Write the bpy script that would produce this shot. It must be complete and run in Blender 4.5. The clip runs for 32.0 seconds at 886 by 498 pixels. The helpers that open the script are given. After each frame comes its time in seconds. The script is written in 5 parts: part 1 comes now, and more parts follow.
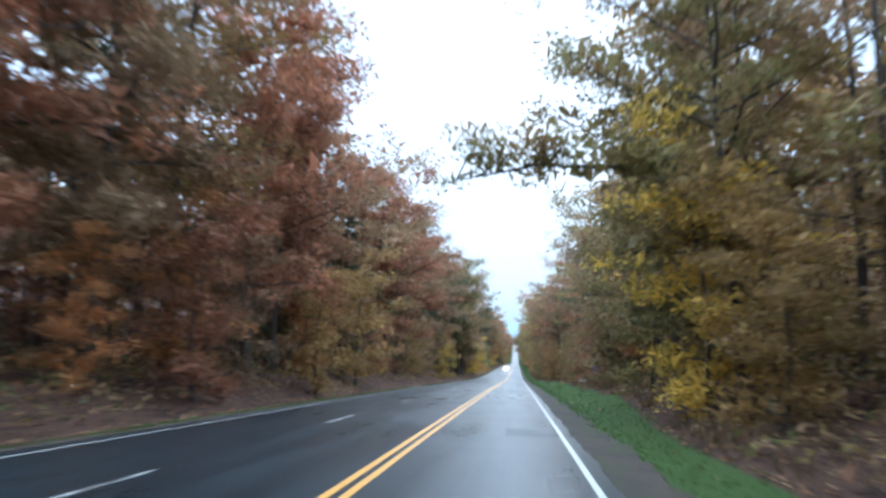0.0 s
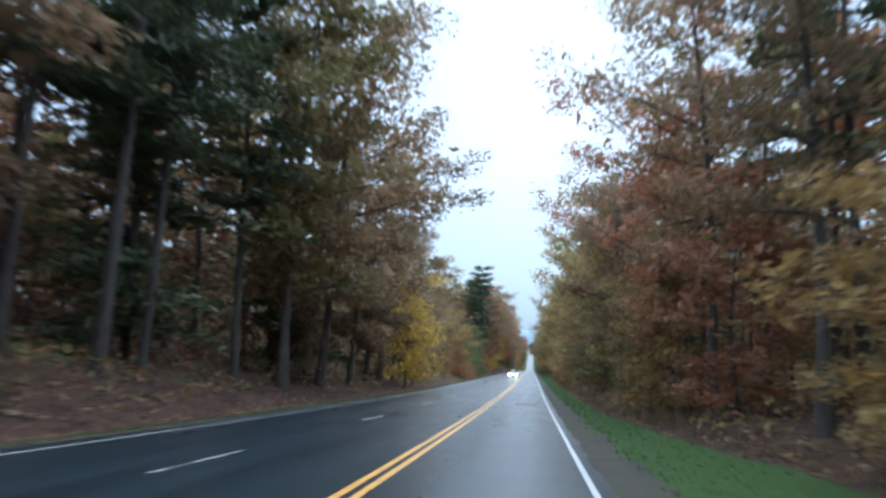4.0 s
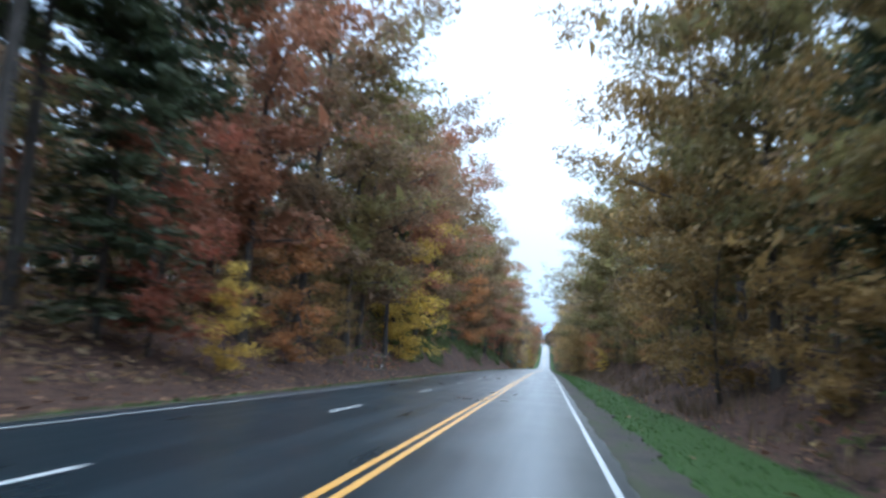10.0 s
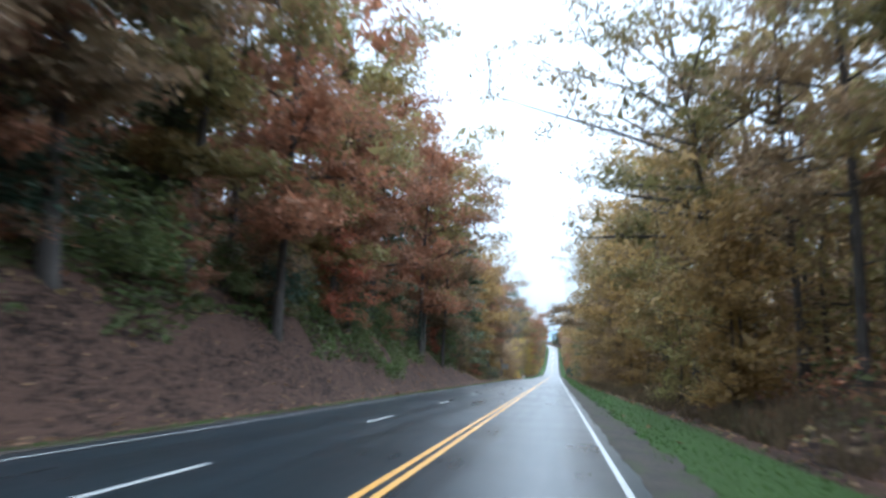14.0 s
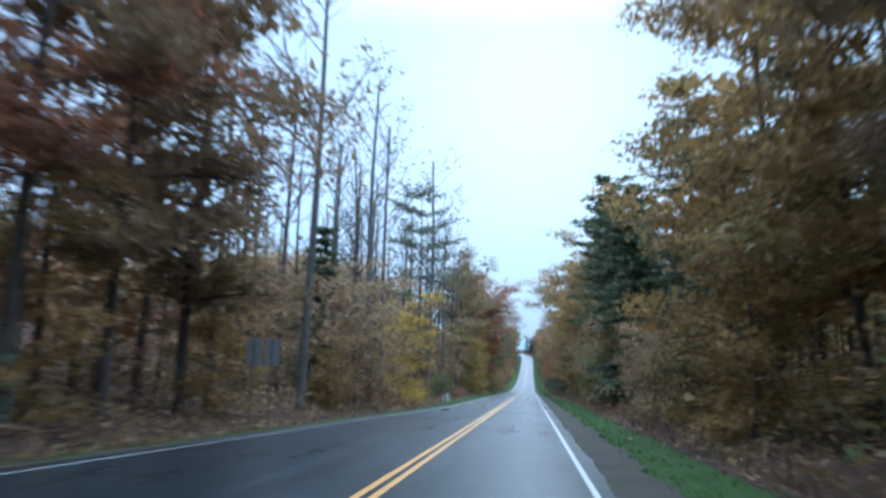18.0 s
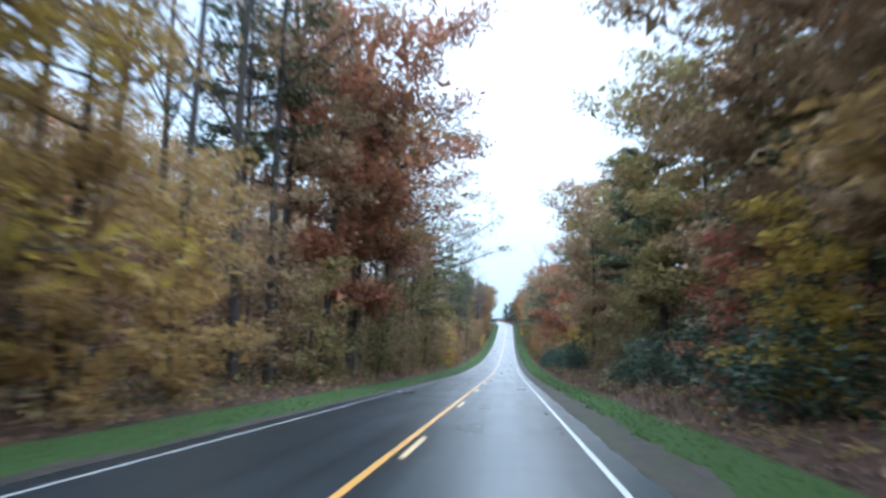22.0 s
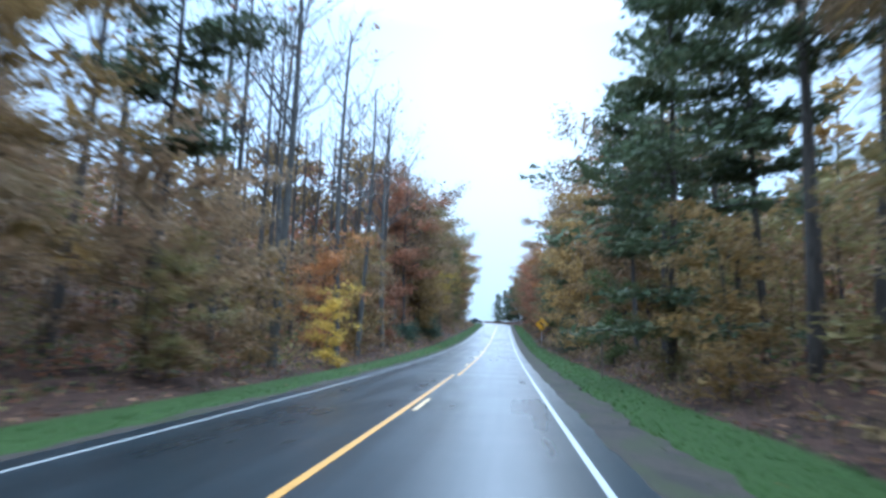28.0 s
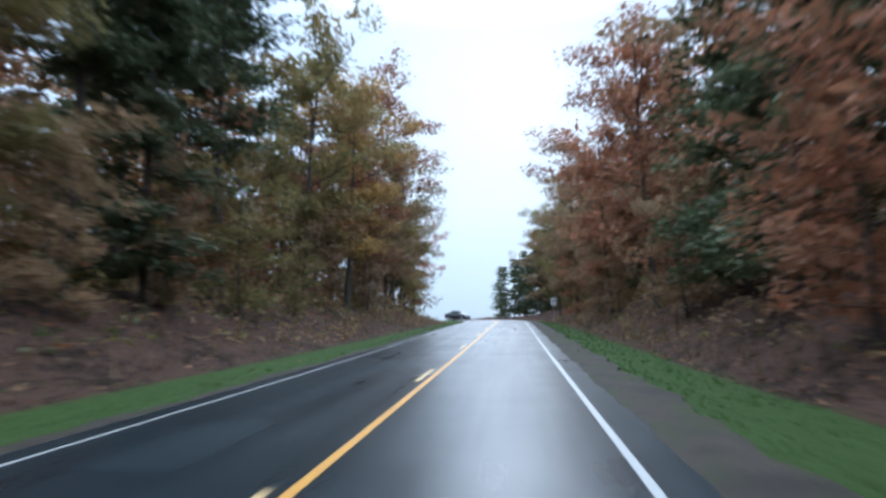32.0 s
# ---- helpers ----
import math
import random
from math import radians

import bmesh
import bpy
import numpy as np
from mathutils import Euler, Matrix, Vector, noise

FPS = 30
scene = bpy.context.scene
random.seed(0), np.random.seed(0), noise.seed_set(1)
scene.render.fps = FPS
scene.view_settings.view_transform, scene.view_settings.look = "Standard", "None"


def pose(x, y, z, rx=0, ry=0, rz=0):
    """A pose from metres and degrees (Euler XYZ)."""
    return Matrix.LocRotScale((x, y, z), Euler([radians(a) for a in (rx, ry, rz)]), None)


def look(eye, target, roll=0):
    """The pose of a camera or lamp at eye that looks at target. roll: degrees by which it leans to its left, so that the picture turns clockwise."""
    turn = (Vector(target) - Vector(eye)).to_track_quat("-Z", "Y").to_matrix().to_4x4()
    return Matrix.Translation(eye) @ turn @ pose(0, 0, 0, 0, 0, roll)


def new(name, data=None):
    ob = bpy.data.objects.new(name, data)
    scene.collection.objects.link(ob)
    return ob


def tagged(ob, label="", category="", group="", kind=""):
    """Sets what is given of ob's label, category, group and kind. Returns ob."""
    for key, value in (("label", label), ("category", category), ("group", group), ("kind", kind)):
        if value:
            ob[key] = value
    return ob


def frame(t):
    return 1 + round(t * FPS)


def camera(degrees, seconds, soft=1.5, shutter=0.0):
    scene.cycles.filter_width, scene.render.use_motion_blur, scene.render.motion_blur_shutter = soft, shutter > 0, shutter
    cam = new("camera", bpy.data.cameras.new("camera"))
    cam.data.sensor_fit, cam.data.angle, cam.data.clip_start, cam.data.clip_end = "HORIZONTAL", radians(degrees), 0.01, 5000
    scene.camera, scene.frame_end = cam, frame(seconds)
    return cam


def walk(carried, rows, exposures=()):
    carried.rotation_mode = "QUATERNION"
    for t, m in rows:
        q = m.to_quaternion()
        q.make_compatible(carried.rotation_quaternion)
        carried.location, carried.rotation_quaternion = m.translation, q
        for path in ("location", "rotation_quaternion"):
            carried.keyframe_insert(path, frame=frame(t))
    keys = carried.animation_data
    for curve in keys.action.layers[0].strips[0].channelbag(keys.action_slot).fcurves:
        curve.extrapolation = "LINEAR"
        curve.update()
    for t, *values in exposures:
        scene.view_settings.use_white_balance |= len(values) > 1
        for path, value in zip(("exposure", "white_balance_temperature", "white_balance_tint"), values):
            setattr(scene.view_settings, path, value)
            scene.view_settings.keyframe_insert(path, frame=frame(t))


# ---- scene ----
from itertools import product

# ---- camera: seconds, x, y, z, yaw to the left, tilt up, lean ----
cam = camera(66.6, 32.0, soft=2.8, shutter=0.4)
PATH = [
    (0, 2.17, 5.00, 1.27, 6.31, 6.68, 0.86),
    (0.5, 2.13, 19.89, 0.40, 6.21, 7.14, 1.66),
    (1, 2.10, 34.79, -0.49, 7.11, 7.29, 3.07),
    (1.5, 2.26, 49.68, -1.42, 7.67, 7.56, 2.60),
    (2, 2.43, 64.57, -2.36, 8.23, 7.63, 1.63),
    (2.5, 2.48, 79.46, -3.31, 8.20, 7.34, 1.24),
    (3, 2.54, 94.36, -4.27, 7.87, 7.35, 0.95),
    (3.5, 2.41, 109.25, -5.22, 7.35, 7.33, 1.32),
    (4, 2.29, 124.14, -6.18, 7.82, 7.21, 2.38),
    (6.5, 2.27, 198.61, -10.07, 9.23, 7.96, 1.84),
    (7, 2.27, 213.50, -10.72, 8.63, 7.76, 1.74),
    (7.5, 2.25, 228.05, -11.32, 7.88, 7.53, 1.50),
    (8, 2.23, 242.60, -11.91, 7.64, 7.39, 2.36),
    (8.5, 2.23, 256.75, -12.47, 7.57, 6.97, 3.12),
    (9, 2.24, 270.90, -13.04, 8.29, 6.86, 3.28),
    (9.5, 2.26, 285.40, -13.63, 9.03, 6.71, 3.48),
    (10, 2.28, 299.90, -14.22, 9.28, 6.76, 3.68),
    (10.5, 2.28, 314.90, -14.84, 9.20, 6.96, 3.22),
    (11, 2.29, 329.90, -15.44, 9.52, 6.96, 2.55),
    (11.5, 2.30, 344.65, -16.03, 9.68, 7.09, 1.89),
    (12, 2.31, 359.40, -16.62, 9.63, 7.32, 1.43),
    (12.5, 2.29, 374.35, -17.21, 9.71, 7.12, 1.01),
    (13, 2.26, 389.30, -17.84, 9.39, 7.33, 0.68),
    (13.5, 2.27, 404.30, -18.48, 9.90, 7.24, 2.16),
    (14, 2.28, 419.30, -19.15, 9.61, 7.56, 1.33),
    (16.5, 2.12, 494.63, -22.62, 10.98, 8.60, 1.43),
    (17, 2.12, 509.70, -23.32, 9.48, 8.50, 1.23),
    (17.5, 2.19, 524.99, -24.02, 8.80, 8.66, 1.24),
    (18, 2.26, 540.27, -24.71, 7.51, 8.81, 1.35),
    (18.5, 2.44, 555.56, -25.40, 6.26, 9.02, -0.18),
    (19, 2.62, 570.85, -26.09, 5.22, 9.23, -1.92),
    (19.5, 2.56, 586.14, -26.77, 4.04, 8.69, -1.80),
    (20, 2.51, 601.42, -27.45, 3.65, 8.06, -1.59),
    (20.5, 2.32, 616.71, -28.13, 4.67, 7.72, -0.15),
    (21, 2.14, 632.00, -28.80, 5.28, 7.28, 1.20),
    (21.5, 1.95, 647.75, -29.49, 5.42, 6.92, 1.38),
    (22, 1.76, 663.50, -30.18, 5.76, 6.86, 1.87),
    (22.5, 1.74, 679.30, -30.87, 6.39, 7.51, 2.28),
    (23, 1.72, 695.10, -31.56, 6.51, 6.65, 1.79),
    (23.5, 1.82, 711.05, -32.26, 6.54, 6.33, 1.12),
    (24, 1.92, 727.00, -32.95, 6.37, 6.51, 1.54),
    (24.5, 1.92, 742.85, -33.55, 5.17, 6.51, 1.44),
    (25, 2.10, 758.70, -34.04, 4.26, 6.45, 0.68),
    (28, 2.09, 854.20, -34.70, 5.38, 8.67, 1.81),
    (28.5, 1.66, 869.35, -34.46, 6.24, 8.26, 5.43),
    (29, 1.66, 884.50, -34.14, 5.34, 9.26, 4.43),
    (29.5, 1.72, 899.85, -33.73, 5.44, 9.58, 3.77),
    (30, 1.78, 915.20, -33.22, 4.74, 10.01, 2.20),
    (30.5, 1.79, 930.50, -32.59, 5.92, 9.88, 2.44),
    (31, 1.79, 945.80, -31.85, 5.21, 9.85, 2.47),
    (31.5, 1.94, 961.10, -31.00, 4.55, 9.92, 0.03),
    (32, 2.09, 976.40, -30.07, 5.99, 8.89, -0.60),
]


LIGHT = [(0.0, 0.4, 5050, 6), (1.0, -0.05, 5250, 8), (2.0, -0.24, 5150, 9), (3.0, -0.14, 5000, 7), (4.0, 0.0, 5050, 6), (7.0, -0.2, 4800, 8), (8.0, -0.28, 4850, 8), (9.0, 0.03, 4850, 6), (10.0, 0.3, 4950, 6), (12.0, 0.52, 5050, 6), (13.0, 0.46, 5100, 6), (14.0, 0.52, 5150, 6), (15.5, 0.4, 5150, 6), (17.0, 0.28, 4850, 5), (18.0, -0.08, 4650, 4),
         (19.0, -0.28, 4750, 7), (20.0, -0.22, 4750, 7), (21.0, 0.16, 5000, 7), (22.0, 0.28, 5000, 6), (23.0, 0.18, 5050, 7), (24.0, 0.03, 5000, 8), (25.0, -0.1, 4850, 6), (28.0, 0.14, 4650, 5), (30.0, 0.08, 5000, 7), (31.0, 0.12, 5050, 7), (32.0, -0.1, 5150, 8)]


def aim(x, y, z, yaw, tilt, lean):
    a, b = radians(yaw), radians(tilt)
    way = Vector((-math.sin(a) * math.cos(b), math.cos(a) * math.cos(b), math.sin(b)))
    return look((x, y, z), Vector((x, y, z)) + way, lean)


walk(cam, [(t, aim(*p)) for t, *p in PATH], exposures=LIGHT)

# ---- road profile: grade in per cent every 60 m from y = -60 ----
GRADE = [-5.74, -5.7, -6.39, -6.42, -4.63, -3.96, -4.11, -3.93, -4.54, -4.66, -4.52, -4.45, -4.34, -4.41, -1.86, 0.8, 2.95, 5.93, 6.98, 5.54, 3.8, 1.94, 0.02]
Y0, Y1, STEP = -240.0, 1500.0, 4.0
YS = np.arange(Y0, Y1 + 1, STEP)
_g = np.interp(YS, np.arange(-60, 1261, 60.0), GRADE) / 100
_g = np.where(YS > 1200, -0.02, _g)
ZS = np.concatenate([[0], np.cumsum((_g[1:] + _g[:-1]) / 2 * STEP)])
ZS -= np.interp(0, YS, ZS)


def road_z(y):
    return np.interp(y, YS, ZS)


def bend(y):
    """How far the road's middle lies from x = 0: straight, then a curve to the left past the crest."""
    return -np.maximum(0, np.asarray(y, float) - 1050) ** 2 / 420


def left_line(y):
    """The left edge line: three lanes, then two."""
    return np.interp(y, [548, 592], [-5.95, -3.35])


RIGHT_LINE = 3.24


def knots(y, *pairs):
    return np.interp(y, pairs[0::2], pairs[1::2])


def bank(y, side):
    """Height of the slope beside the road, at its top."""
    if side < 0:
        return knots(y, -60, 1.0, 40, 1.2, 80, 2.4, 130, 2.0, 180, 0.8, 300, 0.8, 345, 2.6, 390, 4.6, 430, 5.6, 490, 5.4, 520, 3.2,
                     548, 0.3, 640, -0.4, 720, 0.2, 900, 0.4, 935, 1.4, 970, 2.8, 1050, 1.6, 1090, 0)
    return knots(y, -60, 1.4, 45, 1.2, 65, 0.6, 120, 0.6, 150, 0.9, 200, 0.4, 290, 0.8, 330, 2.6, 380, 3.9, 420, 3.0, 450, 1.2, 560, 0.2, 650, 0.2,
                 690, 1.4, 780, 1.8, 830, 0.6, 905, 0.8, 935, 1.8, 970, 3.2, 1050, 2.4, 1120, 0.5)


def hill(y):
    """Height of the wooded hillside that stands back from the road on the left."""
    return knots(y, 540, 0, 600, 8, 690, 11, 740, 24, 790, 29, 890, 26, 940, 9, 990, 0)


def shoulder(y):
    """How far the gravel reaches from the right edge line."""
    return knots(y, 520, 1.25, 600, 1.6)


def asphalt_edge(y):
    """How far the asphalt reaches past the right edge line."""
    return float(knots(y, 540, 0.28, 600, 0.52))


def ragged(y, a, b, c):
    """An uneven edge, about a hand either way."""
    return 0.09 * math.sin(y * 0.7 + a) + 0.07 * math.sin(y * 1.9 + b) + 0.06 * math.sin(y * 4.3 + c)


def grass_width(y, side):
    """How far the verge grass reaches from the edge line."""
    if side > 0:
        return knots(y, -60, 3.4, 25, 3.6, 50, 6.0, 125, 6.4, 165, 3.4, 270, 3.4, 300, 4.6, 450, 4.4, 560, 3.9, 610, 4.3, 740, 4.5, 840, 4.5, 895, 4.8, 915, 4.6, 950, 3.9, 985, 4.4, 1060, 4.0)
    return knots(y, -60, 0.9, 520, 1.0, 548, 1.4, 600, 3.2, 640, 4.2, 800, 4.0, 900, 3.7, 1050, 3.5)


def ground_z(x, y):
    """Height of the earth at x, y."""
    x, y = np.asarray(x, float), np.asarray(y, float)
    u = x - bend(y)
    out = np.where(u > 0, u - RIGHT_LINE, left_line(y) - u)
    high = np.where(u > 0, bank(y, 1), bank(y, -1))
    s = np.clip((out - np.where(u > 0, 3.7, 2.2)) / 6.5, 0, 1)
    rise = high * s * s * (3 - 2 * s)
    ditch = -0.22 * np.clip((out - 1.2) / 1.5, 0, 1) * (1 - s)
    far = np.clip((out - 10) / 60, 0, 1)
    roll = 8.0 * far * np.clip((1110 - y) / 90, 0.1, 1) * (1 + 0.6 * np.sin(y / 57 + x / 80)) + (0.2 * np.sin(x * 0.9 + y * 0.37) + 0.13 * np.sin(x * 2.3 - y * 0.83) + 0.09 * np.sin(x * 3.1 + y * 1.37)) * np.clip((out - 3.4) / 4, 0, 1)
    slope = np.clip((out - 16) / 64, 0, 1) * (u < 0)
    roll = roll + hill(y) * slope * slope * (3 - 2 * slope)
    under = np.where(out < 0.6, -0.10, -0.045)
    wide = np.clip((np.abs(x) - 150) / 500, 0, 1) * 10
    return road_z(y) + under + rise + ditch + roll - wide


# ---- world and light: a bright overcast sky, the sun low ahead behind the cloud ----
world = bpy.data.worlds.new("overcast_sky")
scene.world = world
world.use_nodes = True
nt = world.node_tree
nt.nodes.clear()
out_w = nt.nodes.new("ShaderNodeOutputWorld")
bg = nt.nodes.new("ShaderNodeBackground")
sky = nt.nodes.new("ShaderNodeTexSky")
sky.sky_type, sky.sun_disc = "NISHITA", False
sky.sun_elevation, sky.sun_rotation = radians(24), radians(0)
sky.dust_density, sky.air_density = 3.0, 1.0
coord = nt.nodes.new("ShaderNodeTexCoord")
sep = nt.nodes.new("ShaderNodeSeparateXYZ")
ramp = nt.nodes.new("ShaderNodeValToRGB")
ramp.color_ramp.elements[0].position, ramp.color_ramp.elements[0].color = 0.0, (0.17, 0.22, 0.26, 1)
ramp.color_ramp.elements[1].position, ramp.color_ramp.elements[1].color = 1.0, (1.52, 1.57, 1.60, 1)
for pos, col in ((0.09, (0.225, 0.275, 0.31, 1)), (0.22, (0.308, 0.345, 0.383, 1)), (0.45, (0.333, 0.37, 0.41, 1)), (0.60, (0.88, 0.92, 0.95, 1))):
    e = ramp.color_ramp.elements.new(pos)
    e.color = col
cloud = nt.nodes.new("ShaderNodeTexNoise")
cloud.inputs["Scale"].default_value, cloud.inputs["Detail"].default_value = 3.0, 4.0
soft = nt.nodes.new("ShaderNodeMapRange")
soft.inputs["To Min"].default_value, soft.inputs["To Max"].default_value = 0.90, 1.10
veil = nt.nodes.new("ShaderNodeVectorMath")
veil.operation = "SCALE"
mixs = nt.nodes.new("ShaderNodeMix")
mixs.data_type = "RGBA"
mixs.inputs["Factor"].default_value = 0.93
dim = nt.nodes.new("ShaderNodeVectorMath")
dim.operation = "SCALE"
dim.inputs["Scale"].default_value = 0.035
link = nt.links.new
link(coord.outputs["Generated"], sep.inputs[0])
link(sep.outputs["Z"], ramp.inputs[0])
link(coord.outputs["Generated"], cloud.inputs["Vector"])
link(cloud.outputs["Fac"], soft.inputs["Value"])
link(ramp.outputs["Color"], veil.inputs[0])
link(soft.outputs["Result"], veil.inputs["Scale"])
link(sky.outputs["Color"], dim.inputs[0])
link(dim.outputs["Vector"], mixs.inputs["A"])
link(veil.outputs["Vector"], mixs.inputs["B"])
link(mixs.outputs["Result"], bg.inputs["Color"])
bg.inputs["Strength"].default_value = 2.85
link(bg.outputs["Background"], out_w.inputs["Surface"])

sun_data = bpy.data.lights.new("sun", "SUN")
sun_data.energy, sun_data.angle, sun_data.color = 0.6, radians(25), (1.0, 0.96, 0.90)
sun = new("sun", sun_data)
sun.matrix_world = look((0, 0, 0), (-0.1, -1.0, -0.5))

# ---- materials ----


def material(name):
    m = bpy.data.materials.new(name)
    m.use_nodes = True
    t = m.node_tree
    return m, t.nodes, t.links.new, t.nodes["Principled BSDF"]


def noise_node(nodes, link, scale, detail=4.0, stretch=None, coords="Object"):
    c = nodes.new("ShaderNodeTexCoord")
    n = nodes.new("ShaderNodeTexNoise")
    n.inputs["Scale"].default_value, n.inputs["Detail"].default_value = scale, detail
    if stretch:
        mp = nodes.new("ShaderNodeMapping")
        mp.inputs["Scale"].default_value = stretch
        link(c.outputs[coords], mp.inputs["Vector"])
        link(mp.outputs["Vector"], n.inputs["Vector"])
    else:
        link(c.outputs[coords], n.inputs["Vector"])
    return n


def ramp_node(nodes, link, source, *stops):
    r = nodes.new("ShaderNodeValToRGB")
    els = r.color_ramp.elements
    els[0].position, els[0].color = stops[0][0], (*stops[0][1], 1)
    els[1].position, els[1].color = stops[-1][0], (*stops[-1][1], 1)
    for p, c in stops[1:-1]:
        els.new(p).color = (*c, 1)
    link(source, r.inputs[0])
    return r


def bump_node(nodes, link, source, bsdf, strength=0.4, distance=0.02):
    b = nodes.new("ShaderNodeBump")
    b.inputs["Strength"].default_value, b.inputs["Distance"].default_value = strength, distance
    link(source, b.inputs["Height"])
    link(b.outputs["Normal"], bsdf.inputs["Normal"])


def leaf_material(name, base, other, glow=0.42):
    """Leaves that vary one by one, in patches and from tree to tree; thin enough to let light through."""
    m, nodes, link, bsdf = material(name)
    geo = nodes.new("ShaderNodeNewGeometry")
    info = nodes.new("ShaderNodeObjectInfo")
    lo, hi = [c * 0.55 for c in base], [min(1, c * 1.45) for c in base]
    r = ramp_node(nodes, link, geo.outputs["Random Per Island"], (0.0, lo), (0.55, base), (1.0, hi))
    n = noise_node(nodes, link, 0.45, 3.0)
    k = nodes.new("ShaderNodeMapRange")
    k.inputs["From Min"].default_value, k.inputs["From Max"].default_value = 0.42, 0.68
    link(n.outputs["Fac"], k.inputs["Value"])
    mx = nodes.new("ShaderNodeMix")
    mx.data_type = "RGBA"
    mx.inputs["B"].default_value = (*other, 1)
    link(k.outputs["Result"], mx.inputs["Factor"])
    link(r.outputs["Color"], mx.inputs["A"])
    hs = nodes.new("ShaderNodeHueSaturation")
    v = nodes.new("ShaderNodeMapRange")
    v.inputs["To Min"].default_value, v.inputs["To Max"].default_value = 0.75, 1.25
    link(info.outputs["Random"], v.inputs["Value"])
    link(v.outputs["Result"], hs.inputs["Value"])
    link(mx.outputs["Result"], hs.inputs["Color"])
    link(hs.outputs["Color"], bsdf.inputs["Base Color"])
    bsdf.inputs["Roughness"].default_value = 0.6
    bsdf.inputs["Specular IOR Level"].default_value = 0.3
    tr = nodes.new("ShaderNodeBsdfTranslucent")
    link(hs.outputs["Color"], tr.inputs["Color"])
    ms = nodes.new("ShaderNodeMixShader")
    ms.inputs["Fac"].default_value = glow
    link(bsdf.outputs["BSDF"], ms.inputs[1])
    link(tr.outputs["BSDF"], ms.inputs[2])
    link(ms.outputs["Shader"], nodes["Material Output"].inputs["Surface"])
    return m


LEAF = {
    "russet": leaf_material("russet_leaves", (0.37, 0.170, 0.092), (0.25, 0.140, 0.08)),
    "brown": leaf_material("brown_leaves", (0.31, 0.205, 0.115), (0.23, 0.170, 0.085)),
    "olive": leaf_material("olive_leaves", (0.25, 0.220, 0.085), (0.31, 0.200, 0.08)),
    "gold": leaf_material("golden_leaves", (0.38, 0.245, 0.085), (0.28, 0.195, 0.08)),
    "yellow": leaf_material("yellow_leaves", (0.58, 0.41, 0.075), (0.45, 0.31, 0.075)),
    "orange": leaf_material("orange_leaves", (0.46, 0.215, 0.08), (0.37, 0.21, 0.08)),
    "red": leaf_material("red_leaves", (0.40, 0.130, 0.075), (0.32, 0.15, 0.08)),
    "green": leaf_material("green_leaves", (0.10, 0.135, 0.046), (0.15, 0.165, 0.07)),
    "vine": leaf_material("vine_leaves", (0.125, 0.165, 0.055), (0.13, 0.135, 0.05)),
    "pine": leaf_material("pine_needles", (0.095, 0.122, 0.062), (0.12, 0.125, 0.06), 0.25),
    "laurel": leaf_material("laurel_leaves", (0.05, 0.085, 0.055), (0.07, 0.095, 0.055), 0.2),
}


def bark(name, dark, pale):
    m, nodes, link, bsdf = material(name)
    n = noise_node(nodes, link, 3.0, 6.0, (4, 4, 0.7))
    r = ramp_node(nodes, link, n.outputs["Fac"], (0.3, dark), (0.7, pale))
    link(r.outputs["Color"], bsdf.inputs["Base Color"])
    bsdf.inputs["Roughness"].default_value = 0.9
    bump_node(nodes, link, n.outputs["Fac"], bsdf, 0.6, 0.05)
    return m


BARK = bark("dark_bark", (0.032, 0.027, 0.023), (0.105, 0.09, 0.076))
GREY_BARK = bark("mid_grey_bark", (0.055, 0.052, 0.048), (0.15, 0.14, 0.125))
PALE_BARK = bark("grey_bark", (0.10, 0.095, 0.085), (0.27, 0.25, 0.22))


def wet_asphalt(name, base, low, high):
    m, nodes, link, bsdf = material(name)
    grain = noise_node(nodes, link, 60.0, 3.0)
    streak = noise_node(nodes, link, 1.0, 5.0, (1.6, 0.035, 1))
    patch = noise_node(nodes, link, 0.25, 4.0)
    add = nodes.new("ShaderNodeMath")
    add.operation = "ADD"
    link(grain.outputs["Fac"], add.inputs[0])
    link(streak.outputs["Fac"], add.inputs[1])
    half = nodes.new("ShaderNodeMath")
    half.operation = "MULTIPLY"
    half.inputs[1].default_value = 0.5
    link(add.outputs[0], half.inputs[0])
    # blue of the reflected sky is mixed into this grey
    r = ramp_node(nodes, link, half.outputs[0], (0.3, (base * 0.42, base * 0.6, base * 0.74)), (0.7, (base * 1.05, base * 1.5, base * 1.85)))
    link(r.outputs["Color"], bsdf.inputs["Base Color"])
    mixed = nodes.new("ShaderNodeMath")
    mixed.operation = "ADD"
    link(streak.outputs["Fac"], mixed.inputs[0])
    link(patch.outputs["Fac"], mixed.inputs[1])
    q = nodes.new("ShaderNodeMapRange")
    q.inputs["From Min"].default_value, q.inputs["From Max"].default_value = 0.7, 1.3
    q.inputs["To Min"].default_value, q.inputs["To Max"].default_value = low, high
    link(mixed.outputs[0], q.inputs["Value"])
    link(q.outputs["Result"], bsdf.inputs["Roughness"])
    bsdf.inputs["Specular IOR Level"].default_value = 0.18
    # tint adds the same sky blue to the reflections
    bsdf.inputs["Specular Tint"].default_value = (0.70, 0.92, 1.0, 1.0)
    bump_node(nodes, link, grain.outputs["Fac"], bsdf, 0.25, 0.004)
    return m


ASPHALT = wet_asphalt("wet_asphalt", 0.021, 0.26, 0.38)
PATCH = wet_asphalt("tar_patch", 0.022, 0.36, 0.5)


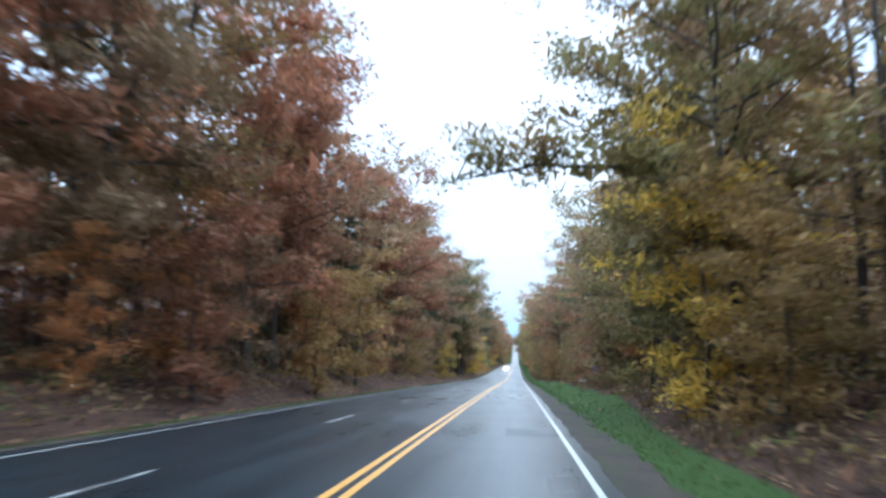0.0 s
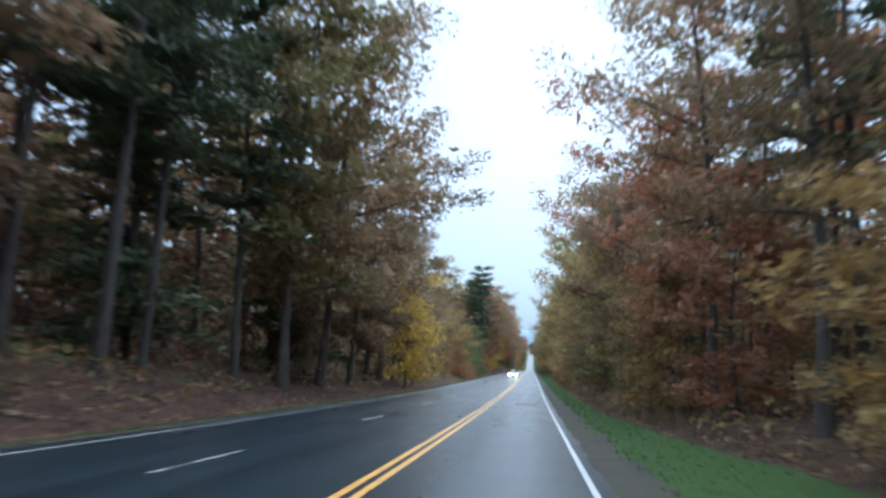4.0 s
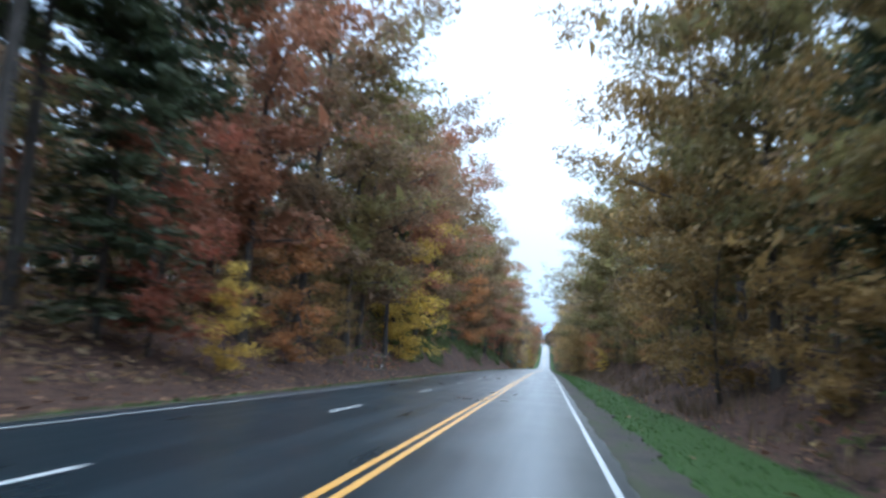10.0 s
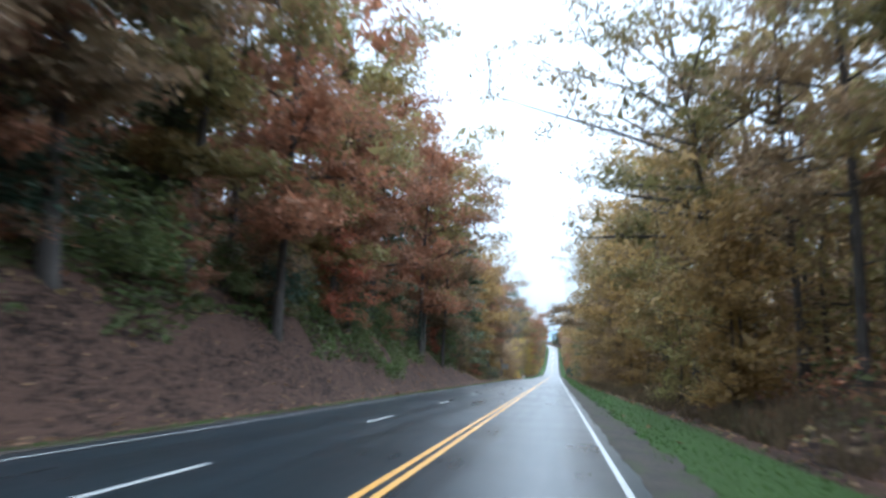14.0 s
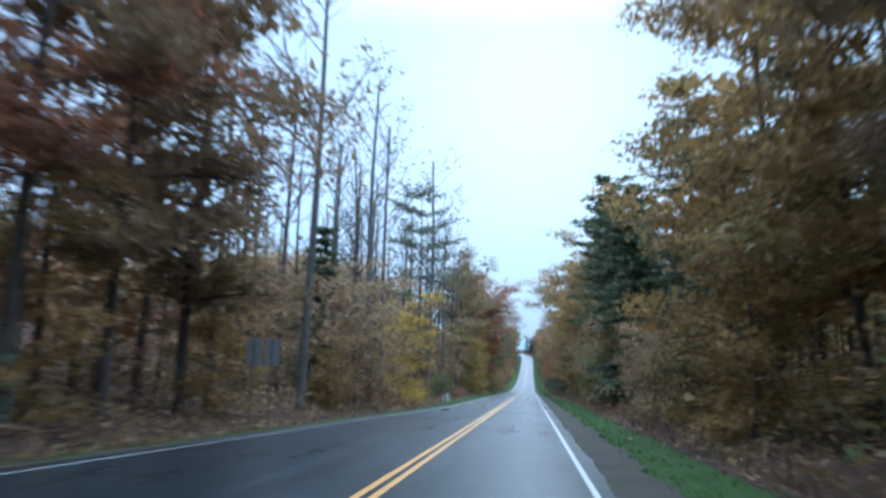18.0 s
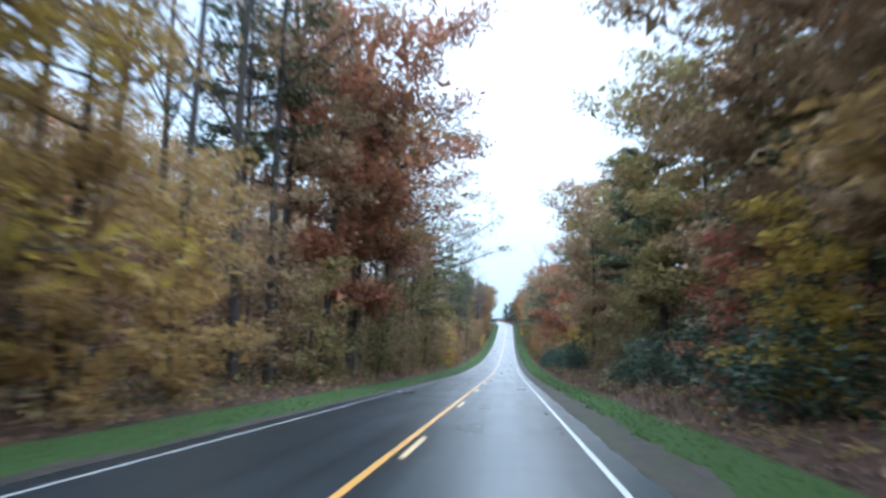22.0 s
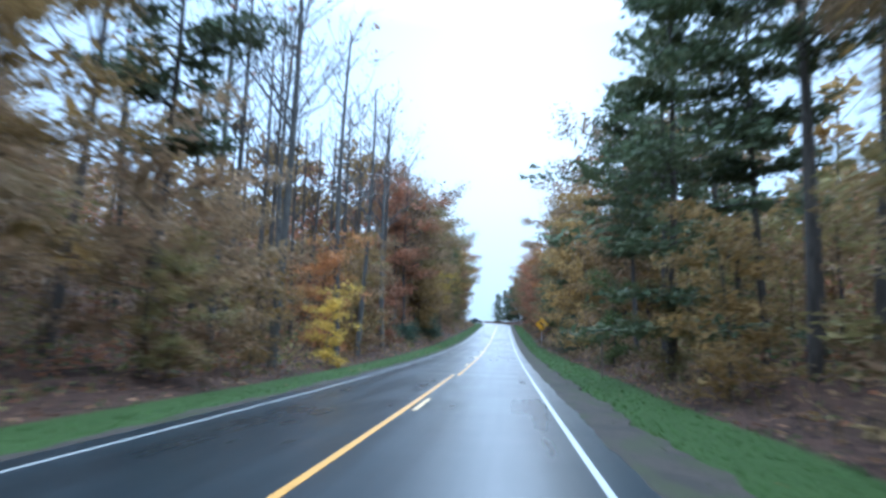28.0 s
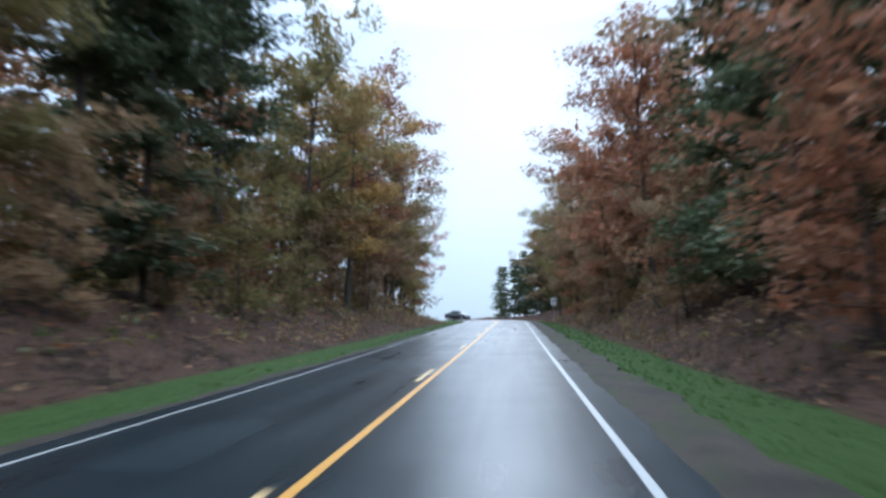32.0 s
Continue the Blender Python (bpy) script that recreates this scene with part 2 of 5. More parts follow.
def paint(name, colour, worn, keep=0.33):
    m, nodes, link, bsdf = material(name)
    n = noise_node(nodes, link, 5.0, 8.0)
    r = ramp_node(nodes, link, n.outputs["Fac"], (keep - 0.06, worn), (keep + 0.04, colour))
    link(r.outputs["Color"], bsdf.inputs["Base Color"])
    bsdf.inputs["Roughness"].default_value = 0.45
    return m


WHITE_PAINT = paint("white_road_paint", (0.46, 0.47, 0.46), (0.22, 0.22, 0.22))
FADED_PAINT = paint("faded_white_road_paint", (0.40, 0.42, 0.42), (0.06, 0.06, 0.06), 0.5)
YELLOW_PAINT = paint("yellow_road_paint", (0.62, 0.31, 0.035), (0.28, 0.15, 0.04))
PALE_YELLOW = paint("pale_yellow_road_paint", (0.66, 0.46, 0.20), (0.34, 0.24, 0.12))

# earth: leaf litter, with turf where the "turf" value of the sheet says so
EARTH, nodes, link, bsdf = material("leaf_litter_and_turf")
n1 = noise_node(nodes, link, 7.0, 8.0)
n2 = noise_node(nodes, link, 0.35, 5.0)
n3 = noise_node(nodes, link, 18.0, 4.0)
n4 = noise_node(nodes, link, 2.2, 6.0, (1.0, 0.6, 1.6))
both = nodes.new("ShaderNodeMix")
both.inputs["Factor"].default_value = 0.55
link(n2.outputs["Fac"], both.inputs["A"])
link(n4.outputs["Fac"], both.inputs["B"])
add = nodes.new("ShaderNodeMath")
add.operation = "ADD"
link(n1.outputs["Fac"], add.inputs[0])
link(both.outputs["Result"], add.inputs[1])
litter = ramp_node(nodes, link, add.outputs[0], (0.80, (0.012, 0.008, 0.006)), (0.96, (0.037, 0.022, 0.016)), (1.07, (0.078, 0.045, 0.032)), (1.20, (0.17, 0.105, 0.074)))
turf_c = ramp_node(nodes, link, n3.outputs["Fac"], (0.3, (0.030, 0.054, 0.015)), (0.55, (0.054, 0.095, 0.025)), (0.8, (0.100, 0.122, 0.040)))
att = nodes.new("ShaderNodeAttribute")
att.attribute_name = "turf"
edge = nodes.new("ShaderNodeMath")
edge.operation = "MULTIPLY_ADD"
edge.inputs[1].default_value, edge.inputs[2].default_value = 0.5, -0.25
link(n1.outputs["Fac"], edge.inputs[0])
tot = nodes.new("ShaderNodeMath")
tot.operation = "ADD"
link(edge.outputs[0], tot.inputs[0])
link(att.outputs["Fac"], tot.inputs[1])
lim = nodes.new("ShaderNodeMapRange")
lim.inputs["From Min"].default_value, lim.inputs["From Max"].default_value = 0.4, 0.6
link(tot.outputs[0], lim.inputs["Value"])
mx = nodes.new("ShaderNodeMix")
mx.data_type = "RGBA"
link(lim.outputs["Result"], mx.inputs["Factor"])
link(litter.outputs["Color"], mx.inputs["A"])
link(turf_c.outputs["Color"], mx.inputs["B"])
link(mx.outputs["Result"], bsdf.inputs["Base Color"])
bsdf.inputs["Roughness"].default_value = 0.9
bsdf.inputs["Specular IOR Level"].default_value = 0.12
bump_node(nodes, link, add.outputs[0], bsdf, 0.9, 0.14)


def plain(name, colour, rough=0.5, metal=0.0, wear=0.12, scale=6.0):
    m, nodes, link, bsdf = material(name)
    n = noise_node(nodes, link, scale, 5.0)
    r = ramp_node(nodes, link, n.outputs["Fac"], (0.3, [c * (1 - wear) for c in colour]), (0.7, [min(1, c * (1 + wear)) for c in colour]))
    link(r.outputs["Color"], bsdf.inputs["Base Color"])
    bsdf.inputs["Roughness"].default_value, bsdf.inputs["Metallic"].default_value = rough, metal
    return m


GRAVEL, nodes, link, bsdf = material("gravel_shoulder")
n1 = noise_node(nodes, link, 30.0, 5.0)
n2 = noise_node(nodes, link, 0.8, 4.0)
add = nodes.new("ShaderNodeMath")
add.operation = "ADD"
link(n1.outputs["Fac"], add.inputs[0])
link(n2.outputs["Fac"], add.inputs[1])
r = ramp_node(nodes, link, add.outputs[0], (0.78, (0.010, 0.009, 0.008)), (1.0, (0.034, 0.029, 0.024)), (1.2, (0.100, 0.082, 0.062)))
moss = noise_node(nodes, link, 1.7, 5.0, (1.0, 0.35, 1))
cover = nodes.new("ShaderNodeMapRange")
cover.inputs["From Min"].default_value, cover.inputs["From Max"].default_value = 0.47, 0.62
link(moss.outputs["Fac"], cover.inputs["Value"])
mossy = nodes.new("ShaderNodeMix")
mossy.data_type = "RGBA"
link(cover.outputs["Result"], mossy.inputs["Factor"])
link(r.outputs["Color"], mossy.inputs["A"])
mossy.inputs["B"].default_value = (0.044, 0.048, 0.022, 1)
link(mossy.outputs["Result"], bsdf.inputs["Base Color"])
bsdf.inputs["Roughness"].default_value = 0.8
bsdf.inputs["Specular IOR Level"].default_value = 0.2
bump_node(nodes, link, n1.outputs["Fac"], bsdf, 0.5, 0.02)

GRASS_BLADE = leaf_material("grass_blades", (0.078, 0.142, 0.040), (0.108, 0.155, 0.05), 0.45)
DRY = leaf_material("dry_weeds", (0.19, 0.135, 0.075), (0.13, 0.10, 0.055), 0.3)
FALLEN = leaf_material("fallen_leaves", (0.26, 0.14, 0.07), (0.34, 0.21, 0.10), 0.1)
# the ridge's pale blue is distance haze put into the base colour
HILL = plain("far_hill_haze_blue", (0.20, 0.27, 0.33), 1.0, 0, 0.15, 0.01)
STEEL = plain("galvanised_steel", (0.42, 0.43, 0.44), 0.45, 0.8)
SIGN_YELLOW = plain("yellow_sign_sheet", (0.95, 0.47, 0.012), 0.4, 0, 0.04)
SIGN_BLUE = plain("blue_sign_sheet", (0.02, 0.10, 0.36), 0.4, 0, 0.05)
SIGN_PALE = plain("weathered_sign_lettering", (0.17, 0.27, 0.50), 0.45, 0, 0.05)
SIGN_WHITE = plain("white_sheet", (0.74, 0.76, 0.76), 0.45, 0, 0.05)
BLACK = plain("black_sheet", (0.015, 0.015, 0.016), 0.5)
WOOD_POST = plain("weathered_wood", (0.16, 0.13, 0.10), 0.85, 0, 0.3, 9.0)
PEDESTAL = plain("pale_green_cabinet_paint", (0.44, 0.53, 0.48), 0.5)
PEDESTAL_GREY = plain("pale_grey_cabinet_paint", (0.52, 0.52, 0.48), 0.5)

# ---- mesh helpers ----


def to_mesh(name, verts, faces, *mats):
    me = bpy.data.meshes.new(name)
    me.from_pydata(np.asarray(verts).tolist(), [], [tuple(f) for f in faces])
    for m in mats:
        me.materials.append(m)
    return me


def part(name, bm, mat, parent, label=""):
    me = bpy.data.meshes.new(name)
    bm.to_mesh(me)
    bm.free()
    me.materials.append(mat)
    ob = new(name, me)
    ob.parent = parent
    if label:
        tagged(ob, label)
    return ob


def empty(name, m, label, category, group=""):
    ob = new(name)
    ob.empty_display_size = 0.3
    ob.matrix_world = m
    return tagged(ob, label, category, group)


def box(bm, x0, x1, y0, y1, z0, z1, bevel=0.0):
    made = bmesh.ops.create_cube(bm, size=1.0)["verts"]
    for v in made:
        v.co = Vector((x0 + (v.co.x + 0.5) * (x1 - x0), y0 + (v.co.y + 0.5) * (y1 - y0), z0 + (v.co.z + 0.5) * (z1 - z0)))
    if bevel:
        edges = list({e for v in made for e in v.link_edges})
        bmesh.ops.bevel(bm, geom=edges, offset=bevel, segments=2, affect="EDGES", profile=0.5)


def tubes(lines, sides=6):
    """Tapered tubes along polylines: each line is a list of (point, radius)."""
    V, F = [], []
    for line in lines:
        base = len(V)
        pts = [np.asarray(p, float) for p, _ in line]
        for i, (p, rad) in enumerate(line):
            d = pts[min(i + 1, len(pts) - 1)] - pts[max(i - 1, 0)]
            d = d / (np.linalg.norm(d) + 1e-9)
            a = np.cross(d, (0.31, 0.95, 0.1) if abs(d[2]) > 0.9 else (0, 0, 1))
            a /= np.linalg.norm(a)
            b = np.cross(d, a)
            for k in range(sides):
                w = 2 * math.pi * k / sides
                V.append(pts[i] + rad * (a * math.cos(w) + b * math.sin(w)))
        for i in range(len(line) - 1):
            for k in range(sides):
                k2 = (k + 1) % sides
                F.append((base + i * sides + k, base + i * sides + k2, base + (i + 1) * sides + k2, base + (i + 1) * sides + k))
    return V, F


def wood_of(*levels):
    """Stem, limbs and twigs together: pairs of lines and number of sides."""
    V, F = [], []
    for lines, sides in levels:
        v, f = tubes(lines, sides)
        F += [tuple(k + len(V) for k in q) for q in f]
        V += v
    return V, F


def leaves(rng, centres, size, flat=0.45, long=1.0, sides=4):
    """One small four-cornered leaf clump a centre, turned at random, more or less level."""
    n = len(centres)
    a = rng.normal(size=(n, 3))
    a[:, 2] *= flat
    a /= np.linalg.norm(a, axis=1)[:, None]
    b = rng.normal(size=(n, 3))
    b[:, 2] *= flat + 0.25
    b -= a * np.sum(a * b, axis=1)[:, None]
    b /= np.linalg.norm(b, axis=1)[:, None] + 1e-9
    s = size * rng.uniform(0.55, 1.35, n)[:, None]
    j = lambda: rng.uniform(0.7, 1.3, (n, 1))
    k = rng.uniform(-0.35, 0.35, (n, 1))
    shape = np.stack([centres - a * s * long * j(), centres + b * s * 0.55 * j() + a * s * k, centres + a * s * long * j(), centres - b * s * 0.55 * j() - a * s * k], 1)
    if sides == 3:
        shape = shape[:, [0, 1, 2]]
        shape[:, 1] += b * s * 0.25
    return shape.reshape(-1, 3), np.arange(sides * n).reshape(-1, sides)


def clump(rng, n):
    """Offsets that fill a ball of radius 1.7 and stop there."""
    d = rng.normal(size=(n, 3))
    return d / np.linalg.norm(d, axis=1)[:, None] * (rng.uniform(size=(n, 1)) ** 0.45 * 1.7)


# ---- trees: patterns, each a wood mesh and a leaf mesh at its full height ----


def broadleaf(seed, h, radius, low, count, size, limbs=16, lean=0.0, cluster=0.75, flat=0.5, droop=0.0, reach=None, twigs=6, sides=(6, 4, 3), full=0.8, bias=0.0, arch=None, plain_stem=False, leaf_sides=4, limb=1.0, core=0.0):
    """A spreading tree. low: where the crown starts, as a share of the height; full: how broad its top stays; it leans and spreads towards +x. reach: one long limb that way."""
    rng = np.random.default_rng(seed)
    top = h * 0.88
    bendx, bendy = rng.uniform(-0.5, 0.5, 2)

    def stem(z):
        q = z / h
        return np.array([lean * h * q ** 1.5 + bendx * math.sin(q * 4) * 0.6, bendy * math.sin(q * 3 + 1) * 0.6, z])

    r0 = h * 0.0098
    trunk = [[(stem(z) - (0, 0, 0.3 if z == 0 else 0), r0 * (1.5 if z == 0 else 1) * (1 - 0.85 * z / h)) for z in np.linspace(0, top, 8)]]
    boughs, sprays, tips = [], [], []
    for i in range(limbs):
        long = bool(reach) and i == int(limbs * 0.3)
        q = low + (0.93 - low) * (i + rng.uniform(0, 0.8)) / limbs
        z = q * top
        w = i * 2.4 + rng.uniform(-0.5, 0.5)
        g = (q - low) / (1 - low)
        span = radius * min(1.05, 0.6 + 1.2 * g) * (1 - (1 - full) * g ** 3) * rng.uniform(0.65, 1.1) * (1 + bias * math.cos(w))
        rise = 0.12 + 0.75 * g - droop
        if long:
            w, span, rise = 0.15, reach, 0.26
            if arch:
                w, z, rise = 0.0, h * arch[0], arch[1]
        way = np.array([math.cos(w), math.sin(w), rise])
        p0 = stem(z)
        sag = rng.uniform(-0.3, 0.5) if not long else arch[2] if arch else 0.9
        pts = [p0 + way * span * s + np.array([0, 0, -sag * span * 0.3 * s * s]) + rng.normal(0, 0.12, 3) * s * span * 0.25 for s in (0, 0.35, 0.7, 1.0)]
        br = r0 * (0.42 - 0.25 * g) * (1.5 if long else 1) * limb
        boughs.append([(p, br * k) for p, k in zip(pts, (1, 0.7, 0.45, 0.15))])
        for _ in range(twigs if not long else twigs * 3):
            s = rng.uniform(0.15, 1.0)
            k = min(2, int(s * 3))
            p = pts[k] + (pts[k + 1] - pts[k]) * (s * 3 - k)
            side = rng.normal(size=3)
            side[2] = abs(side[2]) * 0.5 - droop * 0.4
            tip = p + side / np.linalg.norm(side) * span * rng.uniform(0.15, 0.42) * (0.5 if long else 1)
            sprays.append([(p, br * 0.35), (tip, 0.012)])
            tips += [tip, p + (tip - p) * 0.6] * (2 if long else 1)
        tips += [pts[3]] * 2
    tips += [stem(top) + (0, 0, h * 0.05), stem(top) + (0.3, 0.2, h * 0.09), stem(top)]
    tips = np.array(tips)
    pick = tips[rng.integers(0, len(tips), count)]
    centres = pick + clump(rng, count) * np.array([cluster, cluster, cluster * flat])
    inner = int(count * core)
    if inner:
        # large clumps inside the crown, behind the fine outer leaves
        deep = tips[rng.integers(0, len(tips), inner)] * rng.uniform(0.45, 0.85, (inner, 1)) ** np.array([1, 1, 0])
        deep = deep + clump(rng, inner) * cluster * 0.7
        v1, f1 = leaves(rng, centres, size, sides=leaf_sides)
        v2, f2 = leaves(rng, deep, size * 2.5, 0.9, sides=leaf_sides)
        made = np.concatenate([v1, v2]), np.concatenate([f1, f2 + len(v1)])
    else:
        made = leaves(rng, centres, size, sides=leaf_sides)
    levels = [(trunk, sides[0])] if plain_stem else [(trunk, sides[0]), (boughs, sides[1]), (sprays, sides[2])]
    return wood_of(*levels), made


def conifer(seed, h, radius, low, count, size, gap=1.0, droop=0.12, shape=1.0, leaf_sides=4, core=0.0):
    """A pine or hemlock: a straight stem with tiers of level boughs."""
    rng = np.random.default_rng(seed)
    r0 = h * 0.0105
    sway = rng.uniform(-0.4, 0.4, 2)
    stem = lambda z: np.array([sway[0] * math.sin(z / h * 3), sway[1] * math.sin(z / h * 2.5), z])
    trunk = [[(stem(z) - (0, 0, 0.3 if z == 0 else 0), r0 * (1 - 0.93 * z / h)) for z in np.linspace(0, h * 0.99, 8)]]
    lines, pts = [], []
    z = low * h
    while z < h * 0.97:
        g = (z / h - low) / (1 - low)
        for k in range(int(rng.integers(4, 7))):
            w = rng.uniform(0, 6.28)
            full = radius * (1 - g) ** shape * (0.45 + 0.55 * min(1, g * 4 + 0.3)) * rng.uniform(0.55, 1.1) + 0.35
            way = np.array([math.cos(w), math.sin(w), 0.25 * g + 0.05])
            p0 = stem(z + rng.uniform(-0.25, 0.25))
            ps = [p0 + way * full * s + np.array([0, 0, -droop * full * s * s]) for s in (0, 0.5, 1.0)]
            lines.append([(ps[0], r0 * 0.28 * (1 - g) + 0.015), (ps[1], r0 * 0.16 * (1 - g) + 0.01), (ps[2], 0.006)])
            for s in np.linspace(0.3, 1.0, 6):
                c = p0 + way * full * s + np.array([0, 0, -droop * full * s * s])
                perp = np.array([-way[1], way[0], 0])
                for o in (-0.7, 0, 0.7):
                    pts.append(c + perp * o * full * 0.28 * (1.15 - s * 0.6))
        z += gap * rng.uniform(0.8, 1.2)
    pts = np.array(pts)
    centres = pts[rng.integers(0, len(pts), count)] + rng.normal(0, 1, (count, 3)) * np.array([0.26, 0.26, 0.12]) * max(1, size / 0.4)
    v1, f1 = leaves(rng, centres, size, 0.3, 1.15, leaf_sides)
    deep = pts[rng.integers(0, len(pts), int(count * core))] * (0.55, 0.55, 1.0)
    v2, f2 = leaves(rng, deep, size * 2.2, 0.6, 1.15, leaf_sides)
    return wood_of((trunk, 6), (lines, 3)), (np.concatenate([v1, v2]), np.concatenate([f1, f2 + len(v1)]))


def bare_tree(seed, h, count, size, boughs=17, twigs=6):
    """A tall slim tree that has shed nearly all its leaves: a forked stem and rising twigs."""
    rng = np.random.default_rng(seed)
    r0 = h * 0.0095
    sway = rng.uniform(-0.6, 0.6, 2)
    stem = lambda z: np.array([sway[0] * math.sin(z / h * 3), sway[1] * math.sin(z / h * 2.2), z])
    trunk = [[(stem(z) - (0, 0, 0.3 if z == 0 else 0), r0 * (1 - 0.8 * z / h)) for z in np.linspace(0, h * 0.92, 8)]]
    lines, tips = [], []
    for i in range(boughs):
        q = rng.uniform(0.42, 0.92)
        w = rng.uniform(0, 6.28)
        span = h * rng.uniform(0.09, 0.2) * (1.25 - q)* 1.8
        way = np.array([math.cos(w) * 0.75, math.sin(w) * 0.75, rng.uniform(0.5, 1.0)])
        p0 = stem(q * h)
        mid = p0 + way * span * 0.5 + rng.normal(0, 0.12, 3)
        end = p0 + way * span * np.array([0.85, 0.85, 1.15])
        br = r0 * 0.42 * (1.15 - q)
        lines.append([(p0, br), (mid, br * 0.65), (end, 0.012)])
        for _ in range(twigs):
            s = rng.uniform(0.25, 1)
            p = p0 + (end - p0) * s
            side = rng.normal(size=3)
            side[2] = abs(side[2]) + 0.4
            tip = p + side / np.linalg.norm(side) * span * rng.uniform(0.2, 0.45)
            lines.append([(p, br * 0.4 + 0.006), ((p + tip) / 2 + rng.normal(0, 0.06, 3), 0.012), (tip, 0.006)])
            tips.append(tip)
    tips = np.array(tips)
    centres = tips[rng.integers(0, len(tips), count)] + rng.normal(0, 0.5, (count, 3))
    return wood_of((trunk, 6), (lines, 3)), leaves(rng, centres, size)


def bush(seed, h, radius, count, size):
    """A broad shrub that is leafy from the ground up."""
    rng = np.random.default_rng(seed)
    lines, tips = [], []
    for i in range(13):
        w, q = rng.uniform(0, 6.28), rng.uniform(0.25, 1.0)
        tip = np.array([math.cos(w) * radius * (1 - q * 0.5) * rng.uniform(0.4, 1), math.sin(w) * radius * (1 - q * 0.5) * rng.uniform(0.4, 1), h * q * 0.9])
        lines.append([(np.array([0, 0, -0.1]) + rng.normal(0, 0.1, 3) * (1, 1, 0), 0.035), (tip * (0.5, 0.5, 0.6), 0.022), (tip, 0.008)])
        tips += [tip, tip * (0.8, 0.8, 0.8), tip * (1, 1, 0.5)]
    tips = np.array(tips)
    centres = tips[rng.integers(0, len(tips), count)] + rng.normal(0, 1, (count, 3)) * (radius * 0.22, radius * 0.22, h * 0.13)
    centres[:, 2] = np.abs(centres[:, 2]) + 0.03
    return tubes(lines, 4), leaves(rng, centres, size, sides=3)


KINDS = {
    "oak": [broadleaf(s, 20, 4.9, 0.20, 11000, 0.152, core=0.09, lean=0.04, bias=0.18, cluster=0.66, flat=0.65, leaf_sides=3) for s in range(1, 6)],
    "thin_oak": [broadleaf(s, 20, 4.6, 0.34, 6400, 0.14, core=0.05, lean=0.04, bias=0.18, cluster=0.55, flat=0.65, leaf_sides=3) for s in range(11, 14)],
    "reaching_oak": [broadleaf(s, 20, 5.6, 0.30, 10500, 0.14, 18, 0.06, reach=10.5, bias=0.3, cluster=0.6, limb=1.5, core=0.08, leaf_sides=3) for s in (21, 22)],
    "drooping_oak": [broadleaf(29, 20, 4.6, 0.42, 5600, 0.14, 16, 0.03, reach=8.2, arch=(0.45, -0.22, 0.9), limb=1.4, bias=0.2, cluster=0.55, leaf_sides=3)],
    "high_oak": [broadleaf(s, 20, 5.0, 0.46, 7800, 0.15, core=0.05, lean=0.04, bias=0.2, cluster=0.62, flat=0.65, leaf_sides=3, limb=1.3) for s in range(16, 19)],
    "wide_oak": [broadleaf(s, 20, 6.8, 0.40, 8800, 0.14, 20, 0.14, bias=0.4, cluster=0.62, limb=1.8, core=0.08, leaf_sides=3) for s in (26, 27)],
    "maple": [broadleaf(s, 8, 2.8, 0.08, 4200, 0.10, 14, 0.05, 0.5, 0.58, 0.1, core=0.12, twigs=3, sides=(5, 3, 3), full=0.6, bias=0.2, leaf_sides=3) for s in range(31, 36)],
    "pine": [conifer(s, 22, 4.2, 0.38, 6600, 0.19, 1.2, -0.06, 0.42, 3, 0.06) for s in range(41, 45)],
    "open_pine": [conifer(s, 22, 4.6, 0.46, 4600, 0.165, 1.5, -0.12, 0.35, 3) for s in range(46, 49)],
    "hemlock": [conifer(s, 17, 4.0, 0.08, 6000, 0.19, 0.95, 0.22, 0.75, 3, 0.12) for s in range(51, 54)],
    "wide_hemlock": [conifer(54, 18, 6.6, 0.10, 6400, 0.19, 1.5, 0.10, 0.65, 3, 0.04)],
    "bare": [bare_tree(s, 22, 60, 0.16) for s in range(61, 66)],
    "bush": [bush(s, 2.4, 1.7, 2000, 0.09) for s in range(71, 75)],
}
HEIGHT = {"wide_hemlock": 18, "oak": 20, "high_oak": 20, "thin_oak": 20, "reaching_oak": 20, "wide_oak": 20, "drooping_oak": 20, "maple": 8, "pine": 22, "open_pine": 22, "hemlock": 17, "bare": 22, "bush": 2.4}
WORDS = {"oak": ("oak_tree", "tall oak tree"), "thin_oak": ("oak_tree", "thinly leaved tall oak tree"), "high_oak": ("oak_tree", "oak with a high crown"), "reaching_oak": ("oak_tree", "oak reaching over the road"), "wide_oak": ("oak_tree", "broad leaning oak"), "drooping_oak": ("oak_tree", "oak with a drooping bare limb"),
         "maple": ("young_maple", "small understorey maple"), "pine": ("pine_tree", "tall white pine"), "open_pine": ("pine_tree", "tall open-crowned pine"), "hemlock": ("hemlock_tree", "dense dark hemlock"),
         "wide_hemlock": ("hemlock_tree", "spreading hemlock with long level boughs"), "bare": ("bare_tree", "tall bare tree"), "bush": ("shrub", "broad shrub")}
TONE = {"russet": "russet brown autumn leaves", "brown": "dull brown autumn leaves", "olive": "olive leaves turning brown", "gold": "golden brown autumn leaves",
        "yellow": "bright yellow autumn leaves", "orange": "orange autumn leaves", "red": "red autumn leaves", "green": "dull green leaves",
        "vine": "a cover of pale green vines", "pine": "dark green needles", "laurel": "dark evergreen leaves"}
MESHES = {}
for kind, patterns in KINDS.items():
    MESHES[kind] = [(to_mesh(kind + "_wood", *wood, BARK), to_mesh(kind + "_leaves", *leaf, LEAF["brown"])) for wood, leaf in patterns]
    for wood, leaf in MESHES[kind]:
        wood.polygons.foreach_set("use_smooth", [True] * len(wood.polygons))
